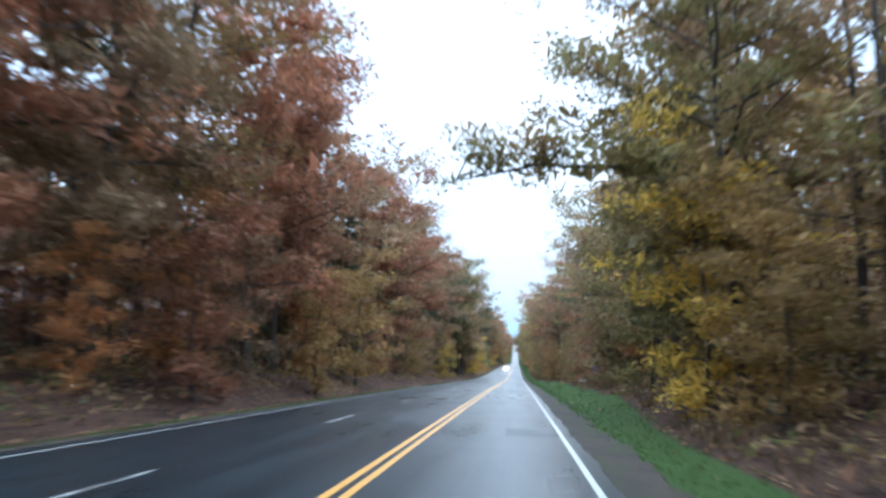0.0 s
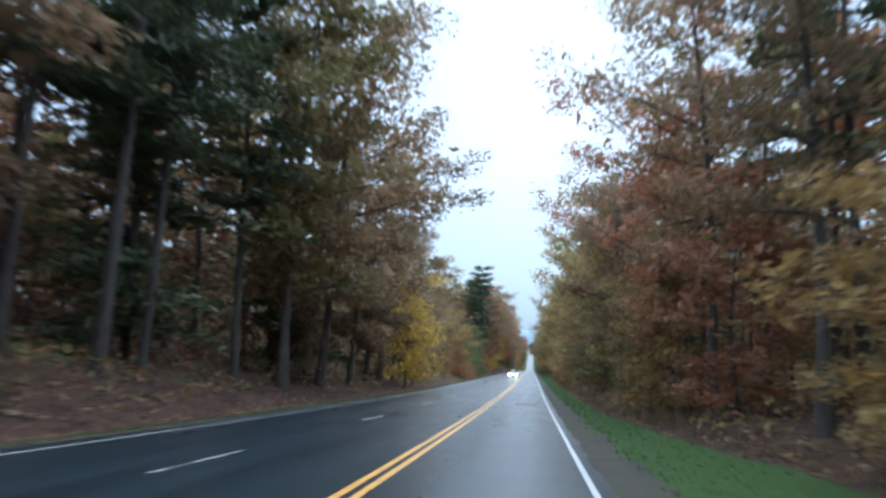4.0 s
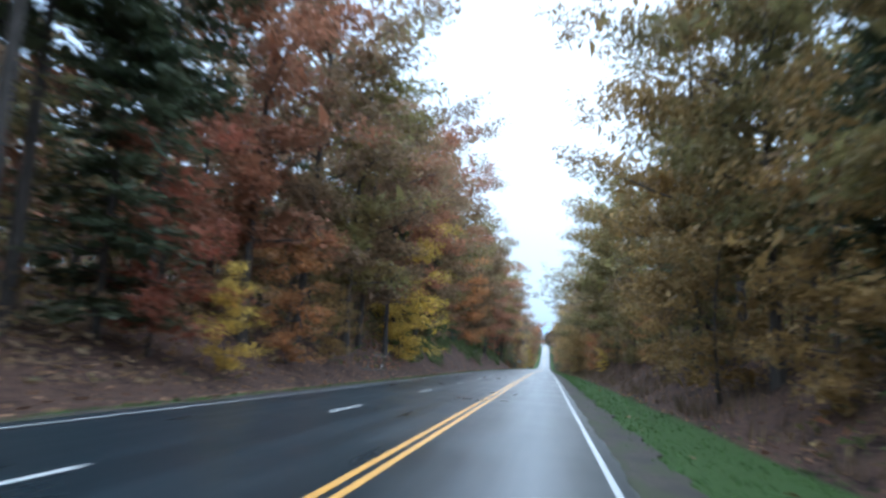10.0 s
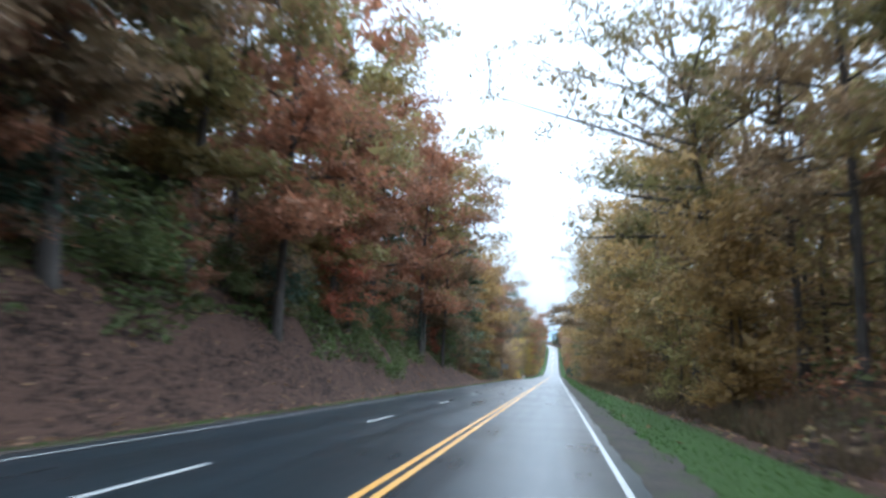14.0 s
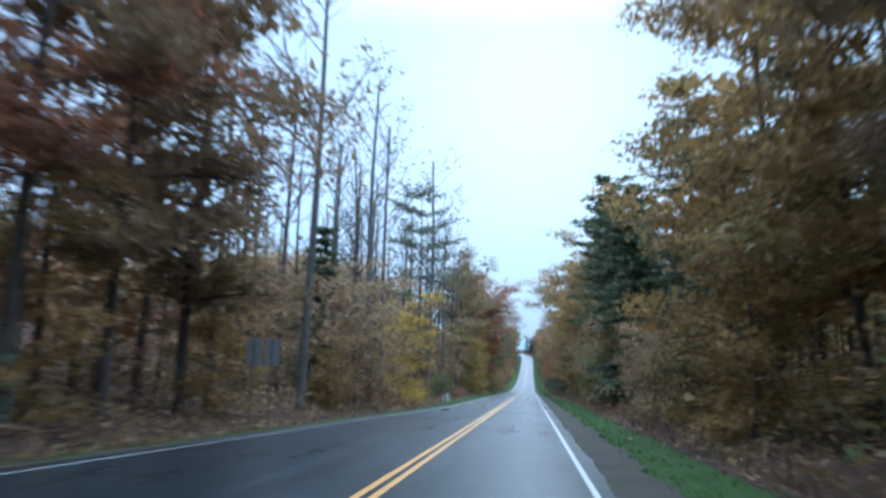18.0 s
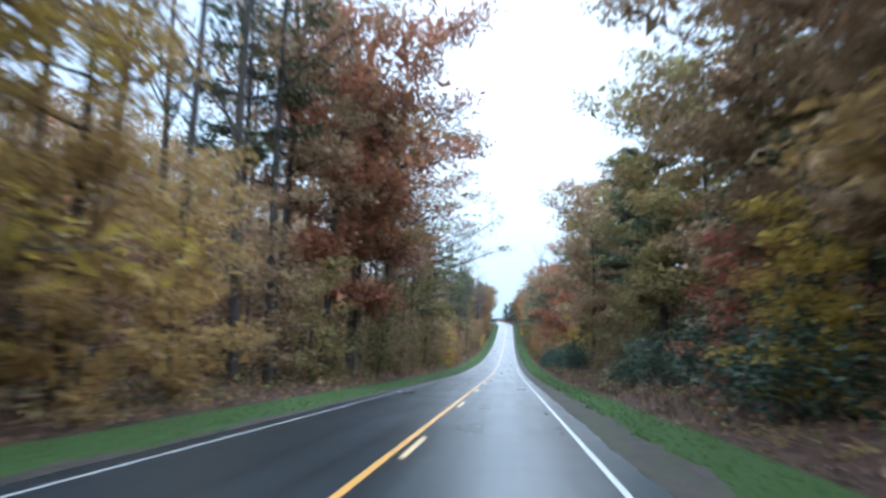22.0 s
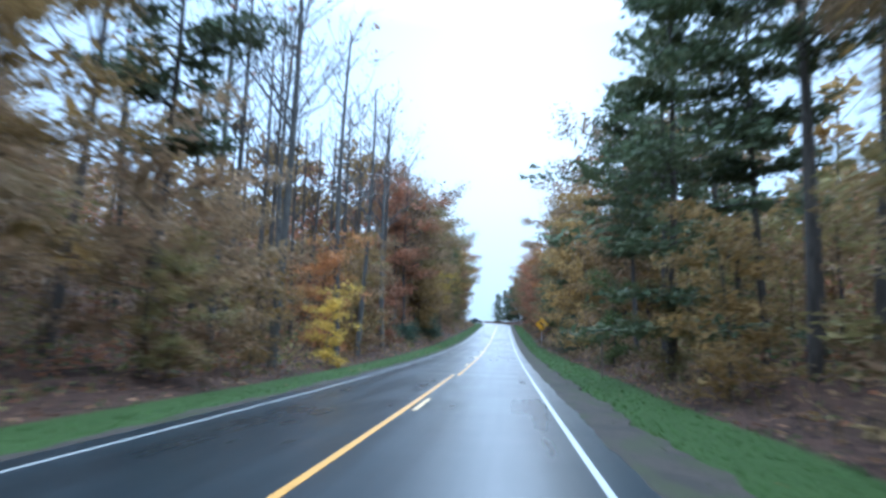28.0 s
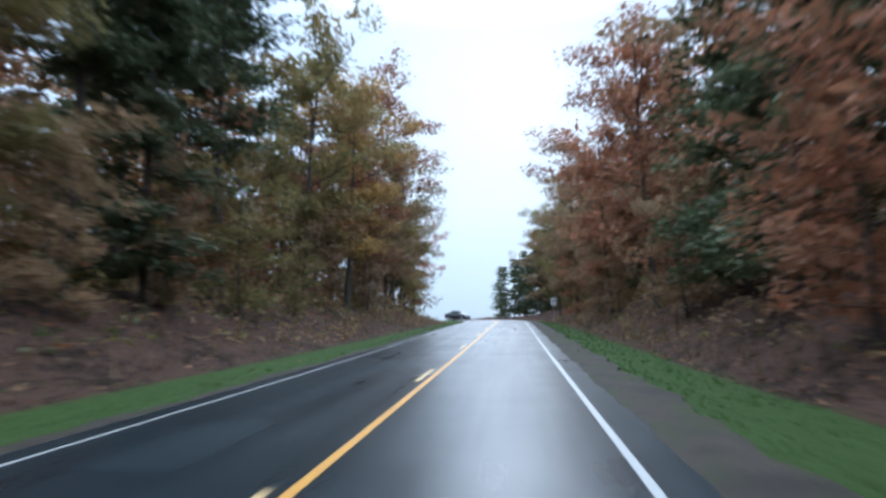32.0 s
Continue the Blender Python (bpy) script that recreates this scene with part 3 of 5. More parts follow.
GROUPS = {"wide_hemlock": "roadside hemlocks", "oak": "roadside oaks", "high_oak": "roadside oaks", "thin_oak": "roadside oaks", "reaching_oak": "roadside oaks", "wide_oak": "roadside oaks", "drooping_oak": "roadside oaks", "maple": "understorey maples", "pine": "roadside pines", "open_pine": "roadside pines",
          "hemlock": "roadside hemlocks", "bare": "bare roadside trees", "bush": "roadside shrubs"}
rng = np.random.default_rng(7)
STOOD = []


def plant(kind, tone, x, y, h, turn=None, pattern=None, wood=None):
    """One tree or shrub on the ground at x, y, h metres tall."""
    name, words = WORDS[kind]
    own = np.random.default_rng(int(abs(x) * 1009 + (y + 100) * 7919))
    i = int(own.integers(0, len(MESHES[kind]))) if pattern is None else pattern
    spin = (0 if x < float(bend(y)) else 180) + (own.uniform(-50, 50) if turn is None else turn)
    at = pose(x, y, float(ground_z(x, y)) - 0.05, 0, 0, spin)
    label = f"{words} with {TONE[tone]}" if kind != "bare" else "tall bare grey tree with a few last leaves"
    top = empty(name, at, label, "shrub" if kind == "bush" else "tree", GROUPS[kind])
    k = h / HEIGHT[kind]
    for piece, me, mat in (("trunk", MESHES[kind][i][0], wood or (GREY_BARK if kind == "bare" else BARK)), ("crown", MESHES[kind][i][1], LEAF[tone])):
        ob = new("stem" if kind == "bush" and piece == "trunk" else piece, me)
        ob.parent = top
        ob.scale = (k, k, k)
        ob.material_slots[0].link = "OBJECT"
        ob.material_slots[0].material = mat
    STOOD.append((x, y, kind))
    return top


# ---- the ground, one sheet to the horizon ----
near = np.concatenate([np.arange(3.0, 14.1, 0.55), [15.5, 17.5, 20, 23, 27, 32, 38, 46, 56, 70, 90, 120, 160, 220, 320, 500, 900, 1600, 2600]])
cols = np.concatenate([-near[::-1], [0], near])
ylines = np.concatenate([[-2600, -1500, -800, -400], YS, [1560, 1650, 1800, 2100, 2600, 3300, 4200]])
GX, GY = np.meshgrid(cols, ylines)
GX = GX + bend(np.clip(GY, None, 1200))
GZ = ground_z(GX, np.clip(GY, Y0, Y1))
GZ = np.where(GY > Y1, GZ - (GY - Y1) * 0.004, GZ)
ny, nx = GX.shape
idx = np.arange(ny * nx).reshape(ny, nx)
quads = np.stack([idx[:-1, :-1], idx[:-1, 1:], idx[1:, 1:], idx[1:, :-1]], -1).reshape(-1, 4)
me = to_mesh("ground", np.stack([GX, GY, GZ], -1).reshape(-1, 3), quads, EARTH)
u = GX - bend(np.clip(GY, None, 1200))
outer = np.where(u > 0, u - RIGHT_LINE, left_line(GY) - u)
width_r = grass_width(GY, 1)
width_l = grass_width(GY, -1)
turf = np.where(u > 0, np.clip((width_r - outer) / 0.8, 0, 1) * (outer > shoulder(GY) - 0.25), np.clip((width_l - outer) / 0.8, 0, 1) * (outer > 0.6))
turf = np.clip(turf, 0, 1) * np.where((u > 0) & (np.abs(GY - 661) < 5), 0, 1)
me.attributes.new("turf", "FLOAT", "POINT").data.foreach_set("value", turf.reshape(-1).astype(np.float32))
me.polygons.foreach_set("use_smooth", [True] * len(me.polygons))
tagged(new("ground", me), "brown leaf-littered earth with a strip of green verge grass", "ground", kind="structure")


def ribbon(name, y0, y1, left, right, lift, mat, label, category, kind="structure", sink=0.0, fine=False):
    """A strip along the road between two side lines; it follows the profile, with a skirt of depth sink."""
    ys = np.unique(np.concatenate([[y0], YS[(YS > y0) & (YS < y1)], np.arange(-20, 1060, 0.5) if fine else [], [y1]]))
    V, F = [], []
    for y in ys:
        c, z = float(bend(y)), float(road_z(y)) + lift
        a, b = c + float(left(y)), c + float(right(y))
        V += [(a, y, z - sink), (a, y, z), (b, y, z), (b, y, z - sink)]
    for i in range(len(ys) - 1):
        for k in ((0, 1, 2) if sink else (1,)):
            F.append((4 * i + k, 4 * i + k + 1, 4 * i + k + 5, 4 * i + k + 4))
    return tagged(new(name, to_mesh(name, V, F, mat)), label, category, kind=kind)


ribbon("road", Y0, 1400, lambda y: left_line(y) - 0.45, lambda y: RIGHT_LINE + asphalt_edge(y) + 0.3 * ragged(y, 2, 0, 4), 0.0, ASPHALT, "wet dark asphalt highway, sheen of rain on it", "road", sink=0.12, fine=True)
ribbon("shoulder_right", Y0, 1400, lambda y: RIGHT_LINE + 0.1, lambda y: RIGHT_LINE + float(shoulder(y)) + ragged(y, 0, 1, 2), -0.02, GRAVEL, "damp brown gravel shoulder between asphalt and grass", "shoulder", sink=0.15, fine=True)
ribbon("shoulder_left", Y0, 1400, lambda y: left_line(y) - 0.85 - ragged(y, 3, 5, 1), lambda y: left_line(y) - 0.3, -0.02, GRAVEL, "damp brown gravel shoulder between asphalt and grass", "shoulder", sink=0.15, fine=True)


def line(name, y0, y1, x, width, mat, label):
    f = x if callable(x) else (lambda y: x)
    return ribbon(name, y0, y1, lambda y: f(y) - width / 2, lambda y: f(y) + width / 2, 0.006, mat, label, "road marking", sink=0.004)


line("edge_line_right", Y0, 1400, RIGHT_LINE, 0.10, WHITE_PAINT, "white edge line painted on the asphalt")
line("edge_line_left", Y0, 1400, left_line, 0.058, WHITE_PAINT, "white edge line painted on the asphalt")
line("centre_line_left", Y0, 884, -0.12, 0.12, YELLOW_PAINT, "solid yellow centre line")
line("centre_line_right", Y0, 632, 0.12, 0.12, YELLOW_PAINT, "solid yellow centre line")
line("centre_line_right", 884, 1400, 0.12, 0.12, YELLOW_PAINT, "solid yellow centre line")
for k in range(-6, 45):
    y = 11.5 + 12.2 * k
    if y < 546:
        tagged(line("lane_dash", y, y + 3.05, -3.05, 0.11, WHITE_PAINT if y > 200 else FADED_PAINT, "short white lane dash"), group="white lane dashes")
for k in range(52, 96):
    y = 3.3 + 12.2 * k
    if y > 632:
        tagged(line("centre_dash", y, y + 3.05, 0.12 if y < 880 else -0.12, 0.11, PALE_YELLOW, "short pale yellow centre dash"), group="yellow centre dashes")


def road_patch(x0, x1, y0, y1):
    return ribbon("road_patch", y0, y1, lambda y: x0, lambda y: x1, 0.004, PATCH, "dark tar repair patch on the asphalt", "road patch", "", sink=0.003)


for p in ((1.9, 3.2, 21.5, 23.5), (1.4, 2.6, 163, 166), (-1.6, -0.4, 655, 663), (0.6, 3.0, 962, 963.6), (-2.6, -1.3, 983, 986), (-1.5, -0.3, 972, 976)):
    road_patch(*p)

# ---- single trees that stand out, from the start of the road to its end ----
# left of the road
plant("maple", "gold", -10.2, 57, 10)
plant("maple", "russet", -10.0, 30, 8)
plant("maple", "gold", -9.5, 44, 7)
plant("maple", "yellow", -9.8, 117, 5.8)
plant("hemlock", "pine", -14, 104, 17)
plant("hemlock", "pine", -13.5, 128, 15)
plant("pine", "pine", -13.4, 150, 24)
plant("pine", "pine", -14, 143, 24)
plant("pine", "pine", -12.6, 157, 23)
plant("oak", "olive", -11.2, 160, 27)
plant("pine", "pine", -12.6, 146, 26)
plant("hemlock", "pine", -15.4, 152, 24)
plant("oak", "brown", -11.0, 166, 28)
plant("oak", "brown", -11.2, 174, 20)
plant("oak", "brown", -11.8, 181, 16)
plant("maple", "yellow", -9.4, 187, 10)
plant("maple", "yellow", -9.8, 193, 7)
plant("bush", "orange", -9.6, 241, 3.5)
plant("maple", "russet", -10.6, 243, 5.0)
plant("maple", "gold", -12.5, 228, 8)
plant("pine", "pine", -11.8, 304, 29)
plant("pine", "pine", -14.2, 310, 25)
plant("open_pine", "pine", -12.4, 315, 27)
plant("pine", "pine", -14.8, 319, 25)
plant("hemlock", "pine", -13, 321, 17)
plant("maple", "olive", -12.5, 268, 9.5)
plant("maple", "vine", -11.8, 278, 9)
plant("maple", "green", -11.2, 286, 7.5)
for x, y, h, tone in ((-22, 228, 24, "brown"), (-19.5, 236, 24, "brown"), (-21, 246, 25, "brown"), (-20, 256, 24, "olive"), (-22, 267, 18, "brown")):
    plant("oak", tone, x, y, h)
plant("maple", "gold", -12.2, 258, 9)
plant("bush", "vine", -10.4, 274, 4.0)
plant("bush", "vine", -10.0, 283, 3.8)
plant("bush", "green", -10.2, 262, 4.0)
plant("bush", "green", -10.4, 254, 3.6)
plant("maple", "red", -11.0, 297, 5.6)
plant("maple", "orange", -10.4, 294, 4.4)
plant("maple", "yellow", -10.2, 306, 4.2)
plant("maple", "red", -11.6, 322, 8)
plant("maple", "yellow", -10.2, 325, 4.2)
plant("maple", "orange", -10.8, 333, 6.5)
plant("maple", "yellow", -11.4, 364, 12.5)
plant("maple", "yellow", -10.8, 359, 6)
plant("maple", "orange", -13.0, 416, 14)
plant("maple", "orange", -12.0, 421, 12)
plant("oak", "brown", -12.4, 437, 27)
plant("oak", "olive", -12.9, 445, 26)
plant("oak", "russet", -11.8, 452, 25)
plant("oak", "brown", -12.4, 430, 24)
plant("hemlock", "pine", -15.0, 437, 20)
plant("hemlock", "pine", -15.4, 447, 21)
plant("hemlock", "pine", -14.6, 430, 18)
plant("oak", "brown", -12.8, 384, 26)
plant("oak", "brown", -14.2, 376, 27)
plant("hemlock", "pine", -15.4, 389, 21)
plant("oak", "olive", -13.4, 392, 26)
plant("oak", "russet", -14.6, 402, 22)
plant("oak", "olive", -15, 413, 22)
plant("oak", "brown", -15.2, 424, 22)
plant("oak", "russet", -12.8, 467, 18)
plant("maple", "red", -12.4, 462, 8)
for i in range(28):
    plant("bush", ("vine", "green", "green", "laurel")[i % 4], -13.6 + 0.9 * math.sin(i * 2.1), 372 + i * 4.3, 3.0 + 0.8 * math.sin(i * 1.7))
plant("maple", "red", -13.0, 502, 8)
plant("maple", "vine", -11.6, 506, 6)
plant("hemlock", "pine", -13.5, 512, 18)
plant("hemlock", "pine", -13.4, 523, 22)
plant("hemlock", "pine", -12.4, 529, 23)
plant("hemlock", "pine", -14.2, 534, 22)
plant("oak", "gold", -12.4, 538, 23)
plant("oak", "gold", -12.2, 545, 25)
plant("thin_oak", "russet", -11.2, 556, 23)
plant("oak", "brown", -12, 567, 25)
plant("oak", "brown", -11.6, 561, 25)
plant("bush", "laurel", -10.5, 552, 3.2)
plant("maple", "gold", -11.4, 557, 7)
plant("maple", "yellow", -10.2, 607, 10)
plant("maple", "yellow", -9.4, 601, 6.5)
plant("maple", "gold", -9.0, 596, 4.5)
plant("bush", "yellow", -8.2, 600, 2.0)
plant("open_pine", "pine", -11, 619, 26)
plant("hemlock", "pine", -13, 588, 14)
for x, y, h in ((-15, 598, 25), (-16.5, 604, 27), (-14.5, 612, 26), (-18, 616, 28), (-13.5, 626, 26), (-12, 634, 25), (-16, 640, 27), (-19, 628, 28), (-14, 648, 24), (-11.5, 655, 25), (-20, 590, 26), (-17, 580, 26)):
    plant("bare", "brown", x, y, h, wood=None if int(y) % 3 == 0 else BARK)
for x, y, h in ((-9.4, 648, 1.4), (-9.1, 651, 1.2), (-9.6, 654.5, 1.5), (-9.0, 657, 1.1)):
    plant("bush", "russet", x, y, h)
plant("bush", "green", -9.0, 624, 3.4)
plant("bare", "brown", -12.5, 653, 25, wood=BARK)
plant("maple", "brown", -11.2, 649, 12)
plant("maple", "olive", -12, 660, 11)
plant("maple", "brown", -8.8, 633, 5)
plant("thin_oak", "olive", -11.4, 667, 26)
plant("oak", "brown", -12.0, 673, 28)
plant("thin_oak", "gold", -11.4, 682, 22)
plant("maple", "gold", -12.2, 681, 8)
plant("maple", "yellow", -9.2, 674, 12)
plant("maple", "olive", -9.4, 666, 8)
plant("maple", "gold", -9.2, 680, 8)
plant("oak", "russet", -10.8, 709, 29)
plant("oak", "russet", -10.2, 714, 29)
plant("high_oak", "brown", -12.6, 704, 27)
plant("open_pine", "pine", -13.5, 699, 26)
plant("bare", "brown", -11.0, 699, 30, wood=BARK)
plant("bare", "brown", -12.2, 690, 26, wood=BARK)
plant("bare", "brown", -11, 694.5, 27, wood=BARK)
plant("maple", "brown", -11.6, 697, 10)
plant("maple", "gold", -12.4, 692, 9)
plant("maple", "gold", -9.8, 686, 8.5)
for x, y, h in ((-11, 745, 24), (-10, 747, 24), (-10.6, 752, 24), (-12, 740, 24), (-9.8, 757, 19), (-13, 731, 25)):
    plant("bare" if h > 23 else "pine", "olive" if h > 23 else "pine", x, y, h, wood=BARK)
plant("drooping_oak", "olive", -12.4, 745, 20.5, turn=0)
plant("high_oak", "gold", -11, 717, 26)
plant("high_oak", "brown", -12.4, 723, 27)
plant("high_oak", "russet", -10.8, 729, 26)
plant("high_oak", "brown", -11.4, 736, 25)
plant("bare", "gold", -11.6, 733, 25, wood=BARK)
plant("wide_oak", "olive", -10.8, 751, 22, turn=0, pattern=0)
for x, y, h in ((-10.5, 940, 22), (-11, 946, 22), (-10.2, 953, 21), (-12, 958, 22), (-9.8, 934, 23), (-11.4, 964, 21)):
    plant("bare", "brown", x, y, h, wood=None if int(y) % 3 == 0 else BARK)
plant("open_pine", "pine", -9.6, 795, 23)
plant("open_pine", "pine", -11, 803, 21)
plant("open_pine", "pine", -12.5, 808, 20)
plant("maple", "yellow", -10.0, 785, 7.2)
for x, y, h, tone in ((-9.8, 757, 8.5, "brown"), (-11, 762, 9.5, "olive"), (-9.8, 767, 8, "olive"), (-12.0, 773, 9, "brown"), (-12.8, 786, 8, "brown"), (-10.6, 792, 7.5, "gold"), (-9.4, 799, 7, "russet"), (-12, 768, 11, "brown"), (-13.5, 776, 11, "brown"), (-11.6, 779, 10.5, "brown")):
    plant("maple", tone, x, y, h)
plant("maple", "yellow", -7.6, 776, 2.6)
plant("maple", "gold", -8.2, 790, 3.6)
for x, y, h in ((-14, 806, 20), (-13, 812, 21), (-15, 818, 19), (-17, 792, 24), (-19, 786, 25), (-16, 780, 24)):
    plant("bare", "brown", x, y, h, wood=None if int(y) % 3 == 0 else BARK)
plant("maple", "yellow", -7.2, 890, 4.4, wood=PALE_BARK)
plant("maple", "gold", -9.8, 904, 8.5)
plant("maple", "olive", -10.4, 911, 7)
for x, y, h in ((-13, 888, 26), (-14.5, 893, 27), (-12.4, 897, 25), (-15, 901, 26), (-10.2, 920, 24), (-10.8, 923, 25), (-13, 914, 24), (-14.6, 926, 24), (-16, 907, 26)):
    plant("bare", "brown", x, y, h, wood=None if int(y) % 3 == 0 else BARK)
plant("pine", "pine", -13.2, 882, 25)
plant("maple", "orange", -9.6, 897, 8)
plant("oak", "gold", -12.2, 871, 16)
plant("oak", "russet", -11.5, 934, 20)
plant("thin_oak", "brown", -12, 939, 21, wood=PALE_BARK)
plant("maple", "gold", -9.4, 944, 9)
plant("maple", "gold", -9.0, 950, 8)
plant("bush", "laurel", -8.4, 946, 3.0)
plant("bush", "laurel", -8.0, 950, 2.4)
plant("bush", "laurel", -8.6, 927, 2.8)
plant("high_oak", "yellow", -9.0, 969, 10.8)
plant("hemlock", "pine", -10.4, 998, 15)
plant("maple", "gold", -10.6, 980, 9)
for x, y, h in ((-12, 996, 20), (-13.5, 1001, 22), (-11.8, 1006, 20), (-14, 1012, 21)):
    plant("pine", "pine", x, y, h)
plant("oak", "brown", -11.4, 943, 21)
plant("oak", "olive", -11, 951, 20)
plant("oak", "brown", -11.6, 960, 21)
plant("oak", "gold", -11, 1028, 20)
plant("oak", "olive", -11.6, 1020, 21)
plant("hemlock", "pine", -11, 985, 14)
plant("oak", "brown", -11.6, 976, 21)
plant("oak", "olive", -11.2, 989, 20)
# right of the road
plant("reaching_oak", "olive", 10.2, 30.5, 19.5, turn=0, pattern=0)
plant("wide_oak", "brown", 13, 17, 21)
plant("maple", "yellow", 8.8, 31, 10.5)
plant("maple", "gold", 9.2, 24, 7)
plant("maple", "olive", 10.8, 50, 10)
plant("maple", "orange", 13.6, 66, 9)
plant("oak", "brown", 12.8, 58, 22)
plant("oak", "brown", 13.0, 67, 22)
plant("oak", "olive", 13.2, 75, 21)
plant("hemlock", "pine", 15.5, 78, 16)
plant("pine", "pine", 12.4, 99, 22)
plant("pine", "pine", 14, 104, 21)
plant("maple", "gold", 11.0, 123, 6)
plant("maple", "brown", 12.2, 118, 8)
plant("maple", "russet", 10.8, 153, 10)
plant("maple", "gold", 9.4, 137, 7)
plant("hemlock", "pine", 11, 212, 20)
plant("maple", "gold", 9.4, 241, 11)
plant("maple", "orange", 8.9, 246, 6.5)
plant("pine", "pine", 14, 266, 25)
plant("pine", "pine", 14.5, 256, 24)
plant("oak", "gold", 10.4, 303, 22)
plant("maple", "gold", 9.4, 292, 9)
plant("maple", "orange", 9.2, 286, 6.5)
plant("maple", "yellow", 9.8, 297, 7)
plant("maple", "gold", 9.0, 276, 8)
plant("maple", "gold", 9.8, 320, 8.5)
plant("maple", "gold", 9.4, 329, 9)
plant("maple", "red", 11.0, 409, 7.5)
plant("maple", "orange", 9.6, 412, 6)
plant("maple", "yellow", 9.2, 388, 2.8)
plant("wide_oak", "olive", 11.4, 432, 22, turn=10, pattern=1)
plant("maple", "red", 14.5, 434, 11)
plant("maple", "gold", 10.0, 426, 6)
plant("maple", "gold", 9.0, 447, 9.5)
plant("maple", "gold", 9.4, 448, 8)
plant("wide_oak", "olive", 10.8, 455, 22, turn=-8, pattern=0)
plant("reaching_oak", "brown", 13.2, 546, 24, turn=0, pattern=0)
plant("reaching_oak", "brown", 15.0, 534, 26, turn=0, pattern=1)
plant("maple", "gold", 9.6, 565, 10)
plant("maple", "gold", 10.4, 570, 12)
plant("oak", "brown", 12.6, 555, 24)
plant("oak", "gold", 12.8, 563, 22)
plant("oak", "gold", 13.2, 572, 23)
plant("hemlock", "pine", 10.0, 595, 19)
plant("hemlock", "pine", 12.0, 601, 18)
plant("pine", "pine", 10.8, 613, 25)
plant("pine", "pine", 12.5, 618, 24)
plant("pine", "pine", 11, 625, 25)
plant("hemlock", "pine", 11.5, 608, 17)
plant("hemlock", "pine", 10.5, 622, 15)
plant("oak", "gold", 9.8, 640, 17)
plant("oak", "gold", 10.4, 675, 26)
plant("oak", "brown", 12.5, 683, 24)
plant("oak", "brown", 11.8, 690, 23)
plant("oak", "brown", 13.6, 655, 25)
plant("oak", "gold", 12.4, 648, 24)
plant("oak", "olive", 15.5, 669, 24)
plant("thin_oak", "brown", 10.4, 669, 16, wood=PALE_BARK)
plant("maple", "yellow", 10.2, 672, 5)
for x, y, h in ((11.6, 671, 3.6), (10.2, 683, 3.4), (11.0, 688, 4.0), (10.4, 693, 3.4), (10, 700, 3.0), (9.8, 708, 2.8), (10.2, 745, 3.6), (10.6, 752, 4.0), (10.2, 759, 3.4), (9.8, 768, 3.2), (9.6, 776, 3.2), (9.4, 784, 3.4), (9.2, 790, 3.0), (10.4, 797, 3.4), (9.6, 922, 3.6), (10.4, 928, 4.0)):
    plant("bush", "laurel", x, y, h)
plant("maple", "yellow", 10.2, 683, 6.2)
plant("maple", "red", 10.4, 689, 6)
plant("pine", "pine", 13.4, 724, 20)
plant("oak", "brown", 11.2, 740, 21)
plant("pine", "pine", 13.5, 733, 22)
plant("maple", "yellow", 11.2, 755, 6.2)
plant("oak", "red", 11.8, 787, 12.8)
plant("maple", "gold", 10.2, 781, 6)
plant("oak", "russet", 11, 793, 20)
plant("maple", "red", 10.4, 796, 9)
plant("wide_hemlock", "pine", 9.4, 885, 22)
plant("open_pine", "pine", 12, 877, 24)
plant("open_pine", "pine", 11, 893, 23)
plant("pine", "pine", 11.2, 902, 20)
plant("maple", "brown", 10.2, 905, 8.5)
plant("maple", "gold", 9.8, 919, 12)
plant("maple", "vine", 9.0, 898, 6)
plant("oak", "gold", 10.6, 925, 18)
plant("maple", "gold", 10.0, 936, 11)
plant("hemlock", "pine", 10.8, 943, 17)
plant("hemlock", "pine", 10.6, 962, 17)
plant("hemlock", "pine", 11.2, 968, 18)
plant("hemlock", "pine", 10.8, 998, 17)
plant("hemlock", "pine", 11.4, 1005, 18)
plant("oak", "russet", 10.4, 1017, 19)
plant("oak", "russet", 9.8, 1031, 18)
plant("oak", "brown", 10.2, 1040, 17)
plant("oak", "orange", 10.8, 984, 18)
for x, y, h, tone in ((-11, 1045, 18, "brown"), (-11.5, 1056, 17, "olive"), (-12.8, 1068, 16, "brown"), (-13.6, 1080, 15, "russet"), (9.6, 1058, 18, "brown"), (8.6, 1074, 17, "olive"), (6.4, 1090, 15, "brown")):
    plant("oak", tone, x, y, h)
for x, y, h in ((0.2, 1112, 11), (2, 1120, 13), (4.2, 1106, 13), (-0.8, 1128, 12), (5, 1130, 15), (7, 1098, 14), (9, 1108, 16), (3, 1113, 12), (6, 1117, 14)):
    plant("hemlock", "pine", x, y, h)

for i in range(14):
    plant("maple", ("gold", "brown", "olive", "brown", "gold")[i % 5], 9.4 + 0.7 * math.sin(i * 2.3), 216 + i * 6.1, 7.0 + 1.8 * math.sin(i * 1.9))
for i in range(15):
    plant("maple", ("olive", "brown", "gold", "olive", "orange")[i % 5], 10.9 + 0.7 * math.sin(i * 2.1), 338 + i * 5.6, 6.2 + 1.4 * math.sin(i * 1.3))
for i in range(13):
    plant("maple", ("russet", "brown", "olive", "russet")[i % 4], -12.9 + 0.6 * math.sin(i * 1.7), 375 + i * 8.6, 5.8 + 1.2 * math.sin(i * 2.9))
FEATURED = [(x, y) for x, y, kind in STOOD if kind == "maple"]

